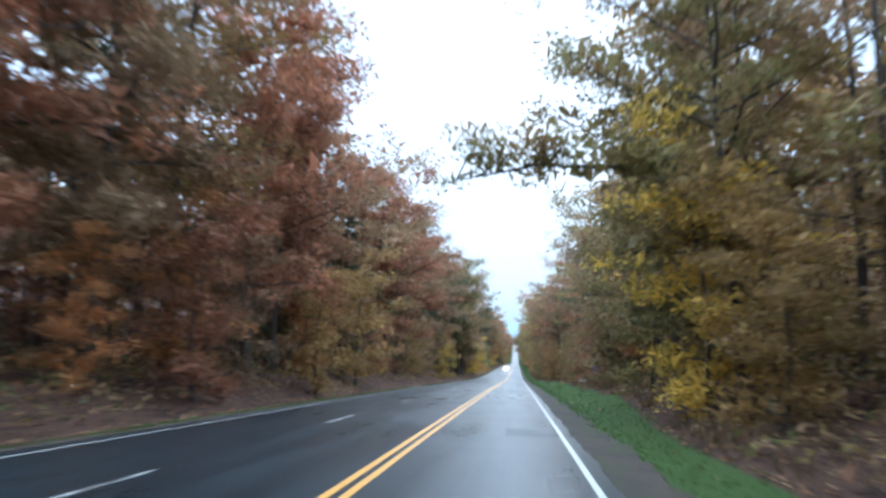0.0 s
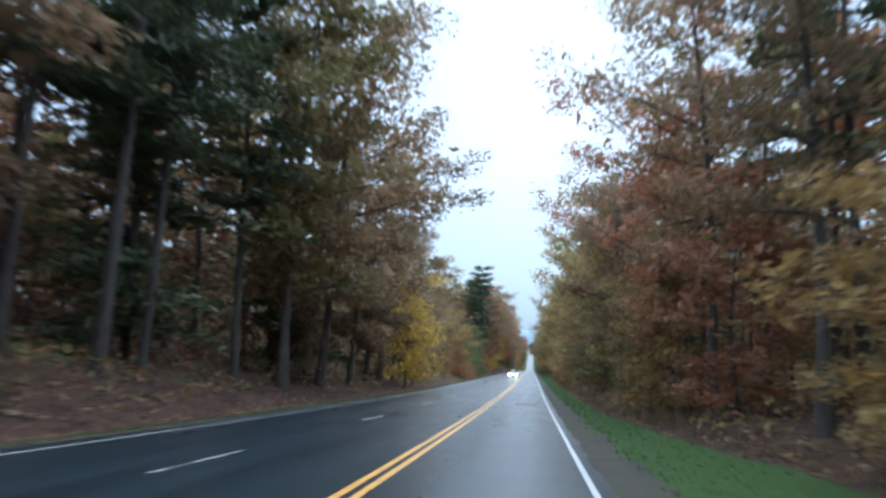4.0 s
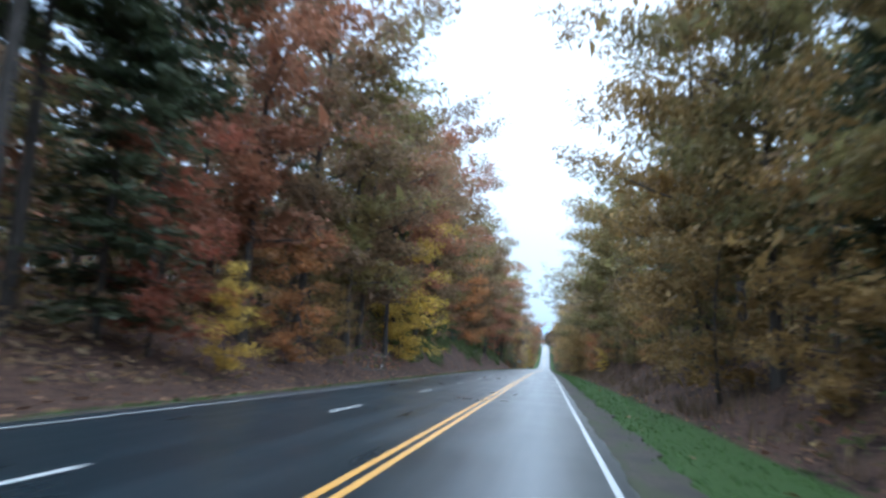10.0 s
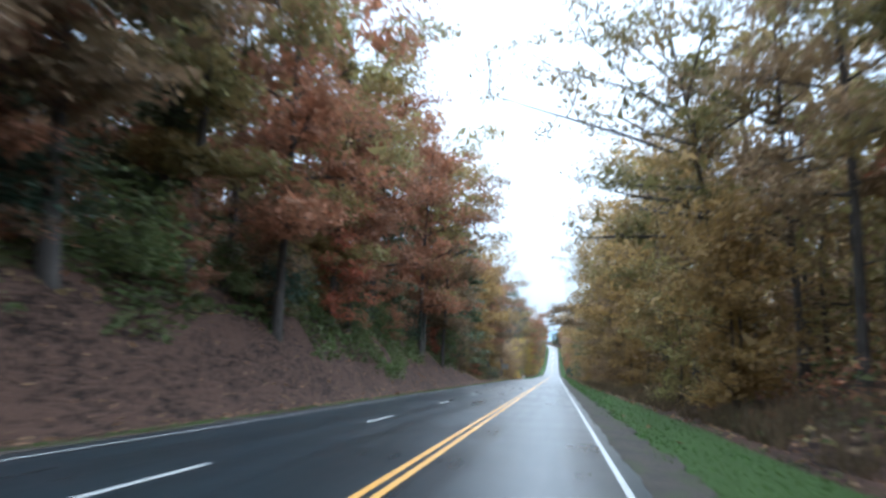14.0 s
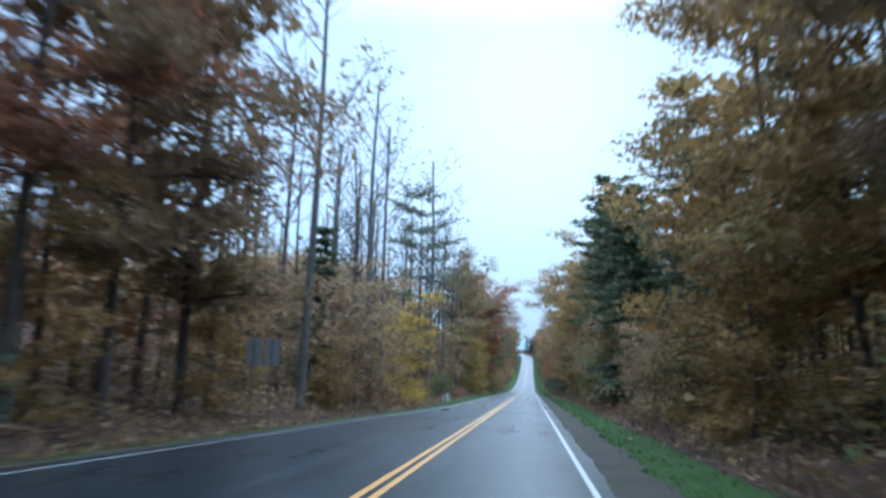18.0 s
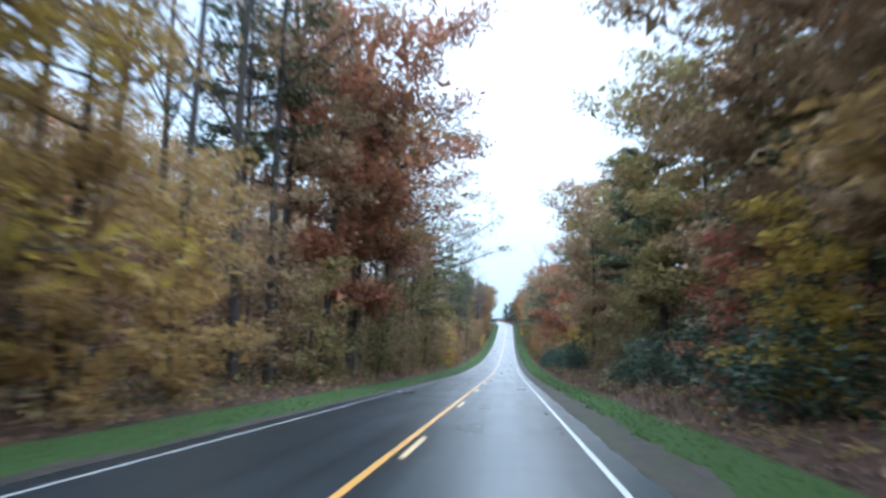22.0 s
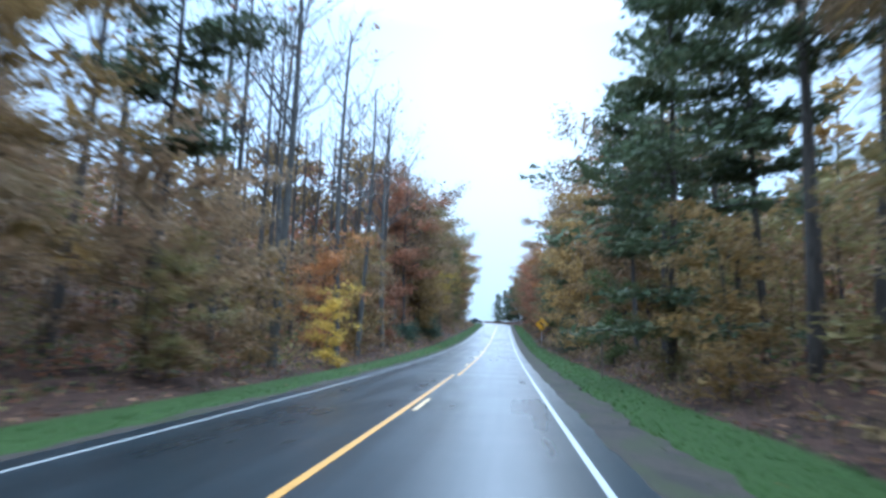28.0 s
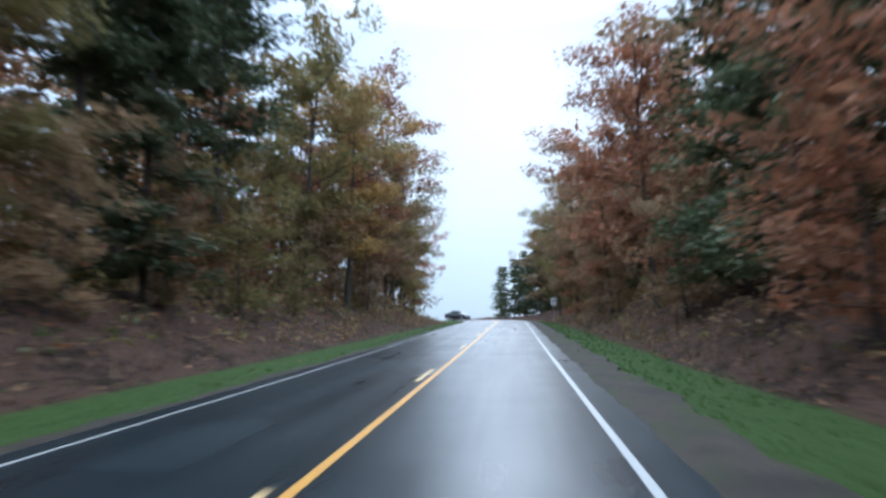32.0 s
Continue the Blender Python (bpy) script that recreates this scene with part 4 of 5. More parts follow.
# ---- the wood's front rows, between those ----
LEFT_MIX = [
    (90, "oak oak oak thin_oak hemlock", "russet russet brown gold russet", "gold orange brown russet", 21),
    (186, "oak oak thin_oak hemlock oak", "russet brown olive brown", "brown olive russet gold", 21),
    (243, "oak thin_oak oak", "brown olive brown gold", "brown olive brown", 10.5),
    (290, "thin_oak oak thin_oak", "olive brown olive gold", "olive vine brown orange", 12.5),
    (400, "oak oak oak hemlock pine thin_oak", "brown russet olive brown", "brown gold olive orange", 21),
    (545, "oak oak oak hemlock", "russet olive brown russet", "brown green russet olive", 22.5),
    (573, "oak thin_oak oak", "russet gold brown", "gold brown russet", 20),
    (687, "bare maple bare maple", "brown gold brown", "brown gold olive brown", 17),
    (712, "oak thin_oak pine oak", "russet russet brown", "olive gold brown", 23),
    (735, "bare thin_oak", "brown gold", "gold olive brown", 22),
    (800, "maple bare maple", "brown olive brown russet", "brown olive brown gold", 14),
    (885, "bare maple maple bare pine", "brown olive brown russet", "brown olive brown gold", 16),
    (927, "bare maple bare bare", "russet brown brown", "brown olive russet", 15),
    (965, "oak oak thin_oak", "russet brown gold", "brown gold olive", 21),
    (1052, "oak oak hemlock thin_oak pine", "brown olive russet gold", "gold brown olive", 18),
]
RIGHT_MIX = [
    (60, "oak oak thin_oak oak", "gold olive brown brown", "gold olive brown", 20),
    (108, "oak oak hemlock thin_oak", "brown russet olive brown", "brown olive olive russet", 20),
    (200, "oak oak hemlock thin_oak pine", "brown russet olive brown", "brown olive gold", 20.5),
    (300, "oak thin_oak hemlock oak", "gold olive brown", "gold brown orange", 20),
    (415, "oak oak thin_oak hemlock", "olive gold brown olive", "gold olive brown", 20),
    (475, "thin_oak oak thin_oak", "olive brown olive", "gold brown olive", 19),
    (560, "oak thin_oak oak", "olive brown gold", "gold brown olive", 20),
    (632, "pine hemlock oak", "brown gold", "brown olive gold", 20),
    (690, "oak thin_oak oak", "gold brown russet", "brown olive gold", 20),
    (800, "oak oak pine hemlock", "russet brown brown olive", "brown russet olive", 20),
    (905, "open_pine bare pine thin_oak open_pine", "brown olive", "brown olive gold", 20),
    (960, "oak hemlock oak", "gold brown russet", "gold brown", 19),
    (1060, "oak hemlock oak", "russet brown orange", "brown russet", 19),
    (1180, "hemlock oak pine", "brown olive", "brown olive", 17),
]


def crowded(x, y, gap, small):
    return any(abs(py - y) < gap and abs(px - x) < gap and (k in ("maple", "bush")) == small for px, py, k in STOOD)


def gate(side, y):
    """The gap that the driveway leaves."""
    return side > 0 and 656 < y < 667


# stretches whose tall trees are all placed one by one
CLEARINGS = ((-8.6, 563, 5.5), (-6.8, 611, 4))
OPEN_STRETCH = {-1: ((286, 323), (394, 424), (686, 762)), 1: ((22, 36), (548, 576))}


def rows(side, mix):
    y = -46.0
    rng = np.random.default_rng(17 + side)
    while y < mix[-1][0]:
        kinds, tones, under, tall = next((k.split(), t.split(), u.split(), h) for end, k, t, u, h in mix if y < end)
        edge = RIGHT_LINE if side > 0 else -float(left_line(y))
        lean_in = 0.8 if (side < 0 and 215 < y < 243) or (side > 0 and 232 < y < 290) else 1.6 if side < 0 and 243 < y < 292 else 1.2 if side > 0 and 690 < y < 830 else 0.7 if side < 0 and y < 75 else 1.3 if side > 0 and 45 < y < 140 else 0.45 if y > 925 else 0.0
        x = side * (edge + (7.5 if side > 0 else 5.5) + rng.uniform(-0.4, 2.2) + lean_in * 2.4) + float(bend(min(y, 1060)))
        kind = kinds[int(rng.integers(len(kinds)))]
        x += side * (2.2 if kind in ("pine", "open_pine", "hemlock") else 0)
        tone = "pine" if kind in ("pine", "open_pine", "hemlock") else tones[int(rng.integers(len(tones)))]
        h = tall * rng.uniform(0.98, 1.26) * {"hemlock": 0.8, "maple": 0.45, "bare": 1.45, "pine": 1.05, "open_pine": 1.1}.get(kind, 1.0)
        if not crowded(x, y, 3.6, False) and not gate(side, y) and not any(a < y < b for a, b in OPEN_STRETCH[side]):
            plant(kind, tone, x, y, h)
        x2 = side * (edge + (5.9 if side > 0 else 5.2) + rng.uniform(-0.3, 1.6) + lean_in) + float(bend(min(y, 1060)))
        y2 = y + rng.uniform(1.5, 4.5)
        hides = any(0 < fy - y2 < 10 and abs(x2) < abs(fx) + 1.2 and fx * x2 > 0 for fx, fy in FEATURED)
        here, tone2, h2 = rng.uniform() < 0.74, under[int(rng.integers(len(under)))], rng.uniform(4.0, 8.5)
        if here and not hides and not gate(side, y2) and not any(math.hypot(x2 - cx, y2 - cy) < r for cx, cy, r in CLEARINGS) and not crowded(x2, y2, 3.0, True):
            plant("maple", tone2, x2, y2, h2)
        y += rng.uniform(4.6, 7.4)


rows(-1, LEFT_MIX)
rows(1, RIGHT_MIX)

# ---- the wood behind, joined: too many to count ----
def back_set(seed, share, size):
    return {
        "oak": [broadleaf(s, 20, 5.0, 0.16, int(480 * share), 0.55 * size, 8, cluster=0.95, twigs=1, sides=(4, 3, 3), plain_stem=share < 0.7, leaf_sides=3) for s in range(seed, seed + 3)],
        "pine": [conifer(s, 22, 3.8, 0.3, int(480 * share), 0.52 * size, 2.9 if share > 0.7 else 4.0, 0.05, 0.8, 3) for s in range(seed + 3, seed + 5)],
        "bare": [bare_tree(s, 21, 16, 0.25, 11, 3 if share > 0.5 else 2) for s in range(seed + 5, seed + 7)],
        "low": [broadleaf(s, 7, 3.4, 0.05, int((250 if share < 0.9 else 360) * share), (0.42 if share < 0.9 else 0.33) * size, 6, cluster=0.8, twigs=1, sides=(3, 3, 3), plain_stem=True, leaf_sides=3) for s in range(seed + 7, seed + 9)],
    }


BACK = [back_set(100, 1.6, 0.65), back_set(120, 1.15, 0.96), back_set(140, 0.95, 1.25), back_set(160, 1.2, 1.05)]
TONES = ["russet", "brown", "olive", "gold", "pine"]


def woods(side, mix):
    V, F, M, at = [], [], [], 0
    rng = np.random.default_rng(27 + side)
    for row, (off, step) in enumerate(((12.2, 6.8), (17.5, 8), (25, 9), (35, 7))):
        y = -70.0 + row * 2
        while y < mix[-1][0] + 30:
            kinds, tones, tall = next(((k.split(), t.split(), h) for end, k, t, u, h in mix if y < end), (["oak"], ["brown"], 18))
            edge = RIGHT_LINE if side > 0 else -float(left_line(y))
            lower = 0.66 if side < 0 and 238 < y < 295 else 1.0
            x = side * (edge + off + rng.uniform(-1.4, 1.8)) + float(bend(min(y, 1060)))
            k = kinds[int(rng.integers(len(kinds)))]
            sparse = 575 < y < 925 if side < 0 else 852 < y < 906
            scrub = row < 2 and side < 0 and (742 < y < 805 or 885 < y < 926)
            k = "pine" if k in ("pine", "open_pine", "hemlock") else "bare" if k == "bare" or scrub or (sparse and rng.uniform() < 0.75) else "oak"
            tone = "pine" if k == "pine" else tones[int(rng.integers(len(tones)))]
            h = tall * rng.uniform(0.95, 1.2) * lower * (1.35 if k == "bare" else 1)
            picks = [(k, tone, h, x, y)] if row < 3 else []
            if sparse and row > 0:
                if k == "bare" and rng.uniform() < 0.5 and row < 3:
                    picks = [(k, tone, h, x, y)]
                else:
                    picks = []
            for _ in range(0 if sparse and row > 2 else 3 if sparse and row < 2 else 2 if row in (0, 3) else 1):
                picks.append(("low", tones[int(rng.integers(len(tones)))], rng.uniform(10, 17) if row == 3 else rng.uniform(8, 12) if scrub and y < 766 else rng.uniform(5, 8.5) if scrub else rng.uniform(5, 9) if sparse else rng.uniform(5, 11), x + rng.uniform(-2, 2), y + rng.uniform(-3.5, 3.5)))
            for kk, tn, hh, px, py in picks:
                if gate(side, py) and abs(px) < 24:
                    continue
                (wv, wf), (lv, lf) = BACK[row][kk][int(rng.integers(len(BACK[row][kk])))]
                s = hh / {"oak": 20, "pine": 22, "bare": 21, "low": 7}[kk]
                c, sn = math.cos(rng.uniform(0, 6.28)), 0
                sn = math.sqrt(max(0, 1 - c * c))
                rot = np.array([[c, -sn, 0], [sn, c, 0], [0, 0, 1]]) * s
                base = np.array([px, py, float(ground_z(px, py)) - 0.05])
                for vv, ff, mi in ((np.asarray(wv), wf, 0), (lv, lf, 1 + TONES.index(tn) if tn in TONES else 2)):
                    V.append(vv @ rot.T + base)
                    F += [tuple(int(q) + at for q in f) for f in ff]
                    M += [mi] * len(ff)
                    at += len(vv)
            y += step * rng.uniform(0.75, 1.25)
    name = "woods_left" if side < 0 else "woods_right"
    me = to_mesh(name, np.concatenate(V), F, BARK, *[LEAF[t] for t in TONES])
    me.polygons.foreach_set("material_index", M)
    return tagged(new(name, me), "deep autumn wood of brown oaks and dark pines behind the roadside trees", "woods", kind="stuff")


woods(-1, LEFT_MIX)
woods(1, RIGHT_MIX)



def far_woods():
    """The wood goes on away from the road: tree crowns of a few large clumps each."""
    rng = np.random.default_rng(41)
    V, F, M, at = [], [], [], 0
    for side in (-1, 1):
        for near, far, gap, n in ((46, 130, 8.5, 70), (130, 330, 15, 46)):
            xs = np.arange(near, far, gap)
            ys = np.arange(-120, 1180, gap)
            gx, gy = (a.ravel() + rng.uniform(-0.4, 0.4, a.size) * gap for a in np.meshgrid(xs, ys))
            gx = side * gx + bend(np.clip(gy, None, 1100))
            h = rng.uniform(13, 20, len(gx)) * (1 if gap < 10 else 1.2)
            beside = (gx < 0) & (gy > 556) & (gy < 995)
            h = np.where(beside, h * 0.55, h)
            clear = ~(beside & (gx > -118))
            gx, gy, h = gx[clear], gy[clear], h[clear]
            gz = ground_z(gx, gy)
            centre = rng.normal(0, 1, (len(gx), n, 3)) * (0.15, 0.15, 0.2) * h[:, None, None]
            centre[:, :, 2] = np.clip(centre[:, :, 2] + 0.55 * h[:, None], 1.0, h[:, None])
            centre += np.stack([gx, gy, gz], 1)[:, None, :]
            v, f = leaves(rng, centre.reshape(-1, 3), 0.062 * float(h.mean()), 0.5, sides=3)
            V.append(v)
            F += (f + at).tolist()
            M += np.repeat(rng.integers(0, 4, len(gx)), n).tolist()
            at += len(v)
            stems = [[((x, y, z - 0.3), 0.2), ((x, y, z + 0.7 * t), 0.08)] for x, y, z, t in zip(gx, gy, gz, h)]
            v, f = tubes(stems, 3)
            V.append(np.array(v))
            F += [tuple(k + at for k in q) for q in f]
            M += [4] * len(f)
            at += len(v)
    me = to_mesh("far_woods", np.concatenate(V), F, LEAF["russet"], LEAF["brown"], LEAF["olive"], LEAF["pine"], BARK)
    me.polygons.foreach_set("material_index", M)
    return tagged(new("far_woods", me), "autumn wood stretching away on both sides of the highway", "woods", kind="stuff")


far_woods()

def hillside_wood():
    """Crowns that climb the hillside left of the road, each of several leafy lobes."""
    rng = np.random.default_rng(53)
    gx, gy = (a.ravel() for a in np.meshgrid(np.arange(-116, -21, 5.6), np.arange(568, 984, 5.6)))
    gx, gy = gx + rng.uniform(-2.4, 2.4, len(gx)), gy + rng.uniform(-2.4, 2.4, len(gx))
    h = rng.uniform(0.75, 1.2, len(gx)) * np.clip(4.0 + (-gx - 21) * 0.28, 4.5, 13.5)
    gz = ground_z(gx, gy)
    lobes, n = 9, 22
    d = rng.normal(size=(len(gx), lobes, 3))
    d /= np.linalg.norm(d, axis=2)[:, :, None]
    lobe = d * (0.24, 0.24, 0.30) * h[:, None, None] * rng.uniform(0.6, 1.0, (len(gx), lobes, 1))
    lobe[:, :, 2] += 0.58 * h[:, None]
    leaf = lobe[:, :, None, :] + clump(rng, len(gx) * lobes * n).reshape(len(gx), lobes, n, 3) * (0.085, 0.085, 0.07) * h[:, None, None, None]
    leaf[..., 2] = np.maximum(leaf[..., 2], 0.3)
    leaf += np.stack([gx, gy, gz], 1)[:, None, None, :]
    v, f = leaves(rng, leaf.reshape(-1, 3), 0.33, 0.6, sides=3)
    M = np.repeat(rng.choice(5, len(gx), p=(0.2, 0.31, 0.25, 0.2, 0.04)), lobes * n).tolist()
    V, F = [v], f.tolist()
    wv, wf = tubes([[((x, y, z - 0.3), 0.16), ((x, y, z + 0.75 * t), 0.05)] for x, y, z, t in zip(gx, gy, gz, h)], 3)
    V.append(np.array(wv))
    F += [tuple(k + len(v) for k in q) for q in wf]
    M += [5] * len(wf)
    me = to_mesh("hillside_wood", np.concatenate(V), F, LEAF["russet"], LEAF["brown"], LEAF["gold"], LEAF["olive"], LEAF["orange"], BARK)
    me.polygons.foreach_set("material_index", M)
    return tagged(new("hillside_wood", me), "brown and orange autumn wood climbing a hillside", "woods", kind="stuff")


hillside_wood()

# ---- far hills past the crest, distance haze painted in as blue ----
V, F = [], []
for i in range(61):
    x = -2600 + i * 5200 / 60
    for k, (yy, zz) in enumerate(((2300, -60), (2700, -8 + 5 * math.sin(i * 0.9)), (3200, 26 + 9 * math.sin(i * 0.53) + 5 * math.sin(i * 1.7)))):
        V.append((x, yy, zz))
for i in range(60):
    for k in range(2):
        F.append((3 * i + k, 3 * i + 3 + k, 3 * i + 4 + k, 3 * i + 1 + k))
tagged(new("backdrop", to_mesh("backdrop", V, F, HILL)), "wooded ridge far beyond the road, blue haze painted into its colour", "hill", kind="structure")

# ---- grass and fallen leaves: too many to count ----


def scatter_grass():
    n = 80000
    y = rng.uniform(-30, 1080, n)
    right = rng.uniform(size=n) < 0.68
    wr, wl = grass_width(y, 1), grass_width(y, -1)
    s = np.where(rng.uniform(size=n) < 0.14, rng.normal(0, 0.06, n), rng.uniform(size=n))
    x = np.where(right, RIGHT_LINE + shoulder(y) + s * (wr - shoulder(y)), left_line(y) - 0.85 - s * (wl - 0.4)) + bend(y)
    z = ground_z(x, y) - 0.02
    w, h = rng.uniform(0.02, 0.05, n), rng.uniform(0.05, 0.13, n)
    a = rng.uniform(0, 3.14, n)
    dx, dy = np.cos(a) * w, np.sin(a) * w
    tip = rng.normal(0, 0.05, (n, 2))
    tri = np.stack([np.stack([x - dx, y - dy, z], 1), np.stack([x + dx, y + dy, z], 1), np.stack([x + tip[:, 0], y + tip[:, 1], z + h], 1)], 1)
    tagged(new("grass", to_mesh("grass", tri.reshape(-1, 3), np.arange(3 * n).reshape(-1, 3), GRASS_BLADE)), "short green verge grass, wet and uneven", "grass", kind="stuff")


def scatter_leaves():
    n = 60000
    y = rng.uniform(-20, 1080, n)
    side = np.where(rng.uniform(size=n) < 0.5, 1.0, -1.0)
    out = np.where(rng.uniform(size=n) < 0.008, rng.uniform(1.4, 3.4, n), np.where(side > 0, grass_width(y, 1) - 0.3, np.where(y > 560, grass_width(y, -1) - 0.2, 2.0)) + 10 * rng.uniform(size=n) ** 1.4)
    x = np.where(side > 0, RIGHT_LINE + out, left_line(y) - out) + bend(y)
    c = np.stack([x, y, ground_z(x, y) + 0.035], 1)
    v, f = leaves(rng, c, 0.105, 0.3, sides=3)
    tagged(new("fallen_leaves", to_mesh("fallen_leaves", v, f, FALLEN)), "brown and tan fallen leaves lying on the banks", "leaves", kind="stuff")


def scatter_brush():
    """Low tangle at the wood's edge: twiggy leaves from the ground to knee or head height."""
    n = 200000
    y = rng.uniform(-20, 1070, n)
    side = np.where(rng.uniform(size=n) < 0.5, 1.0, -1.0)
    start = np.where(side > 0, np.clip(grass_width(y, 1) + 0.9, 4.6, 6.4), np.where(y < 545, 4.4, grass_width(y, -1) + 0.7)) + 0.7 * np.sin(y * 0.21) + np.where((side > 0) & (y > 320) & (y < 425), 2.5, 0) + np.where((side < 0) & (y > 370) & (y < 515), 2.0, 0)
    s = rng.uniform(size=n) ** 1.3
    out = start + s * 9
    x = np.where(side > 0, RIGHT_LINE + out, left_line(y) - out) + bend(y)
    tall = rng.uniform(size=n) < 0.5
    out = np.where(tall, start + 2.2 + rng.uniform(size=n) * 6, out)
    x = np.where(side > 0, RIGHT_LINE + out, left_line(y) - out) + bend(y)
    tuft = 0.35 + 0.65 * np.clip(np.sin(y * 0.9 + x * 1.3) + np.sin(y * 0.31 - x * 0.7), 0, 2)
    z = ground_z(x, y) + rng.uniform(0, 1, n) ** 1.4 * np.where(tall, 3.0 + 1.6 * np.sin(y * 0.17 + side), 0.35 + 1.25 * np.clip(s * 3, 0, 1)) * tuft
    drive = (side > 0) & (np.abs(y - 662) < 5)
    c = np.stack([x, y, z], 1)[~drive]
    v, f = leaves(rng, c, 0.17, 0.6, sides=3)
    me = to_mesh("undergrowth", v, f, LEAF["brown"], LEAF["olive"], LEAF["green"], LEAF["russet"])
    tint = (np.sin(c[:, 1] * 0.13) + np.sin(c[:, 1] * 0.05 + c[:, 0] * 0.4) + rng.normal(0, 0.9, len(c)))
    me.polygons.foreach_set("material_index", np.digitize(tint, [-0.3, 0.6, 1.4]).astype(np.int32))
    tagged(new("undergrowth", me), "brown and olive brush along the edge of the wood", "undergrowth", kind="stuff")


def scatter_cover():
    """Low green plants along the top of the cutting on the left."""
    n = 42000
    y = rng.uniform(362, 512, n)
    out = 4.9 + 0.9 * np.sin(y * 0.13) + 0.5 * np.sin(y * 0.41) + rng.uniform(size=n) ** 0.8 * 4.4
    x = left_line(y) - out
    tuft = np.clip(np.sin(y * 0.7 + x) + np.sin(y * 0.37 - x * 1.6) + 0.9, 0, 2)
    c = np.stack([x, y, ground_z(x, y) + rng.uniform(0, 0.75, n) * tuft], 1)[tuft > 0.1]
    v, f = leaves(rng, c, 0.2, 0.5, sides=3)
    me = to_mesh("ground_cover", v, f, LEAF["vine"], LEAF["green"])
    me.polygons.foreach_set("material_index", (rng.uniform(size=len(c)) < 0.4).astype(np.int32))
    tagged(new("ground_cover", me), "low green plants along the top of the leafy bank", "ground cover", kind="stuff")


def scatter_weeds():
    """Dry tan weeds between the mown grass and the wood."""
    n = 44000
    y = np.where(rng.uniform(size=n) < 0.35, rng.uniform(408, 545, n), rng.uniform(-20, 1060, n))
    side = np.where((rng.uniform(size=n) < 0.3) & (y > 556), -1.0, 1.0)
    out = grass_width(y, 1) * (side > 0) + grass_width(y, -1) * (side < 0) + 0.1 + rng.uniform(size=n) ** 1.5 * 2.6
    x = np.where(side > 0, RIGHT_LINE + out, left_line(y) - out) + bend(y)
    keep = (np.sin(y * 0.33) + np.sin(y * 1.1 + x) + rng.normal(0, 0.5, n) > -0.3) & ~((side > 0) & (np.abs(y - 661) < 6))
    x, y = x[keep], y[keep]
    n = len(x)
    z = ground_z(x, y) - 0.02
    a, w, h = rng.uniform(0, 3.14, n), rng.uniform(0.012, 0.04, n), rng.uniform(0.25, 0.95, n)
    tip = rng.normal(0, 0.16, (n, 2))
    tri = np.stack([np.stack([x - np.cos(a) * w, y - np.sin(a) * w, z], 1), np.stack([x + np.cos(a) * w, y + np.sin(a) * w, z], 1), np.stack([x + tip[:, 0], y + tip[:, 1], z + h], 1)], 1)
    tagged(new("dry_weeds", to_mesh("dry_weeds", tri.reshape(-1, 3), np.arange(3 * n).reshape(-1, 3), DRY)), "dry tan weeds at the foot of the wood", "weeds", kind="stuff")


scatter_grass()
scatter_weeds()
scatter_cover()
scatter_leaves()
scatter_brush()

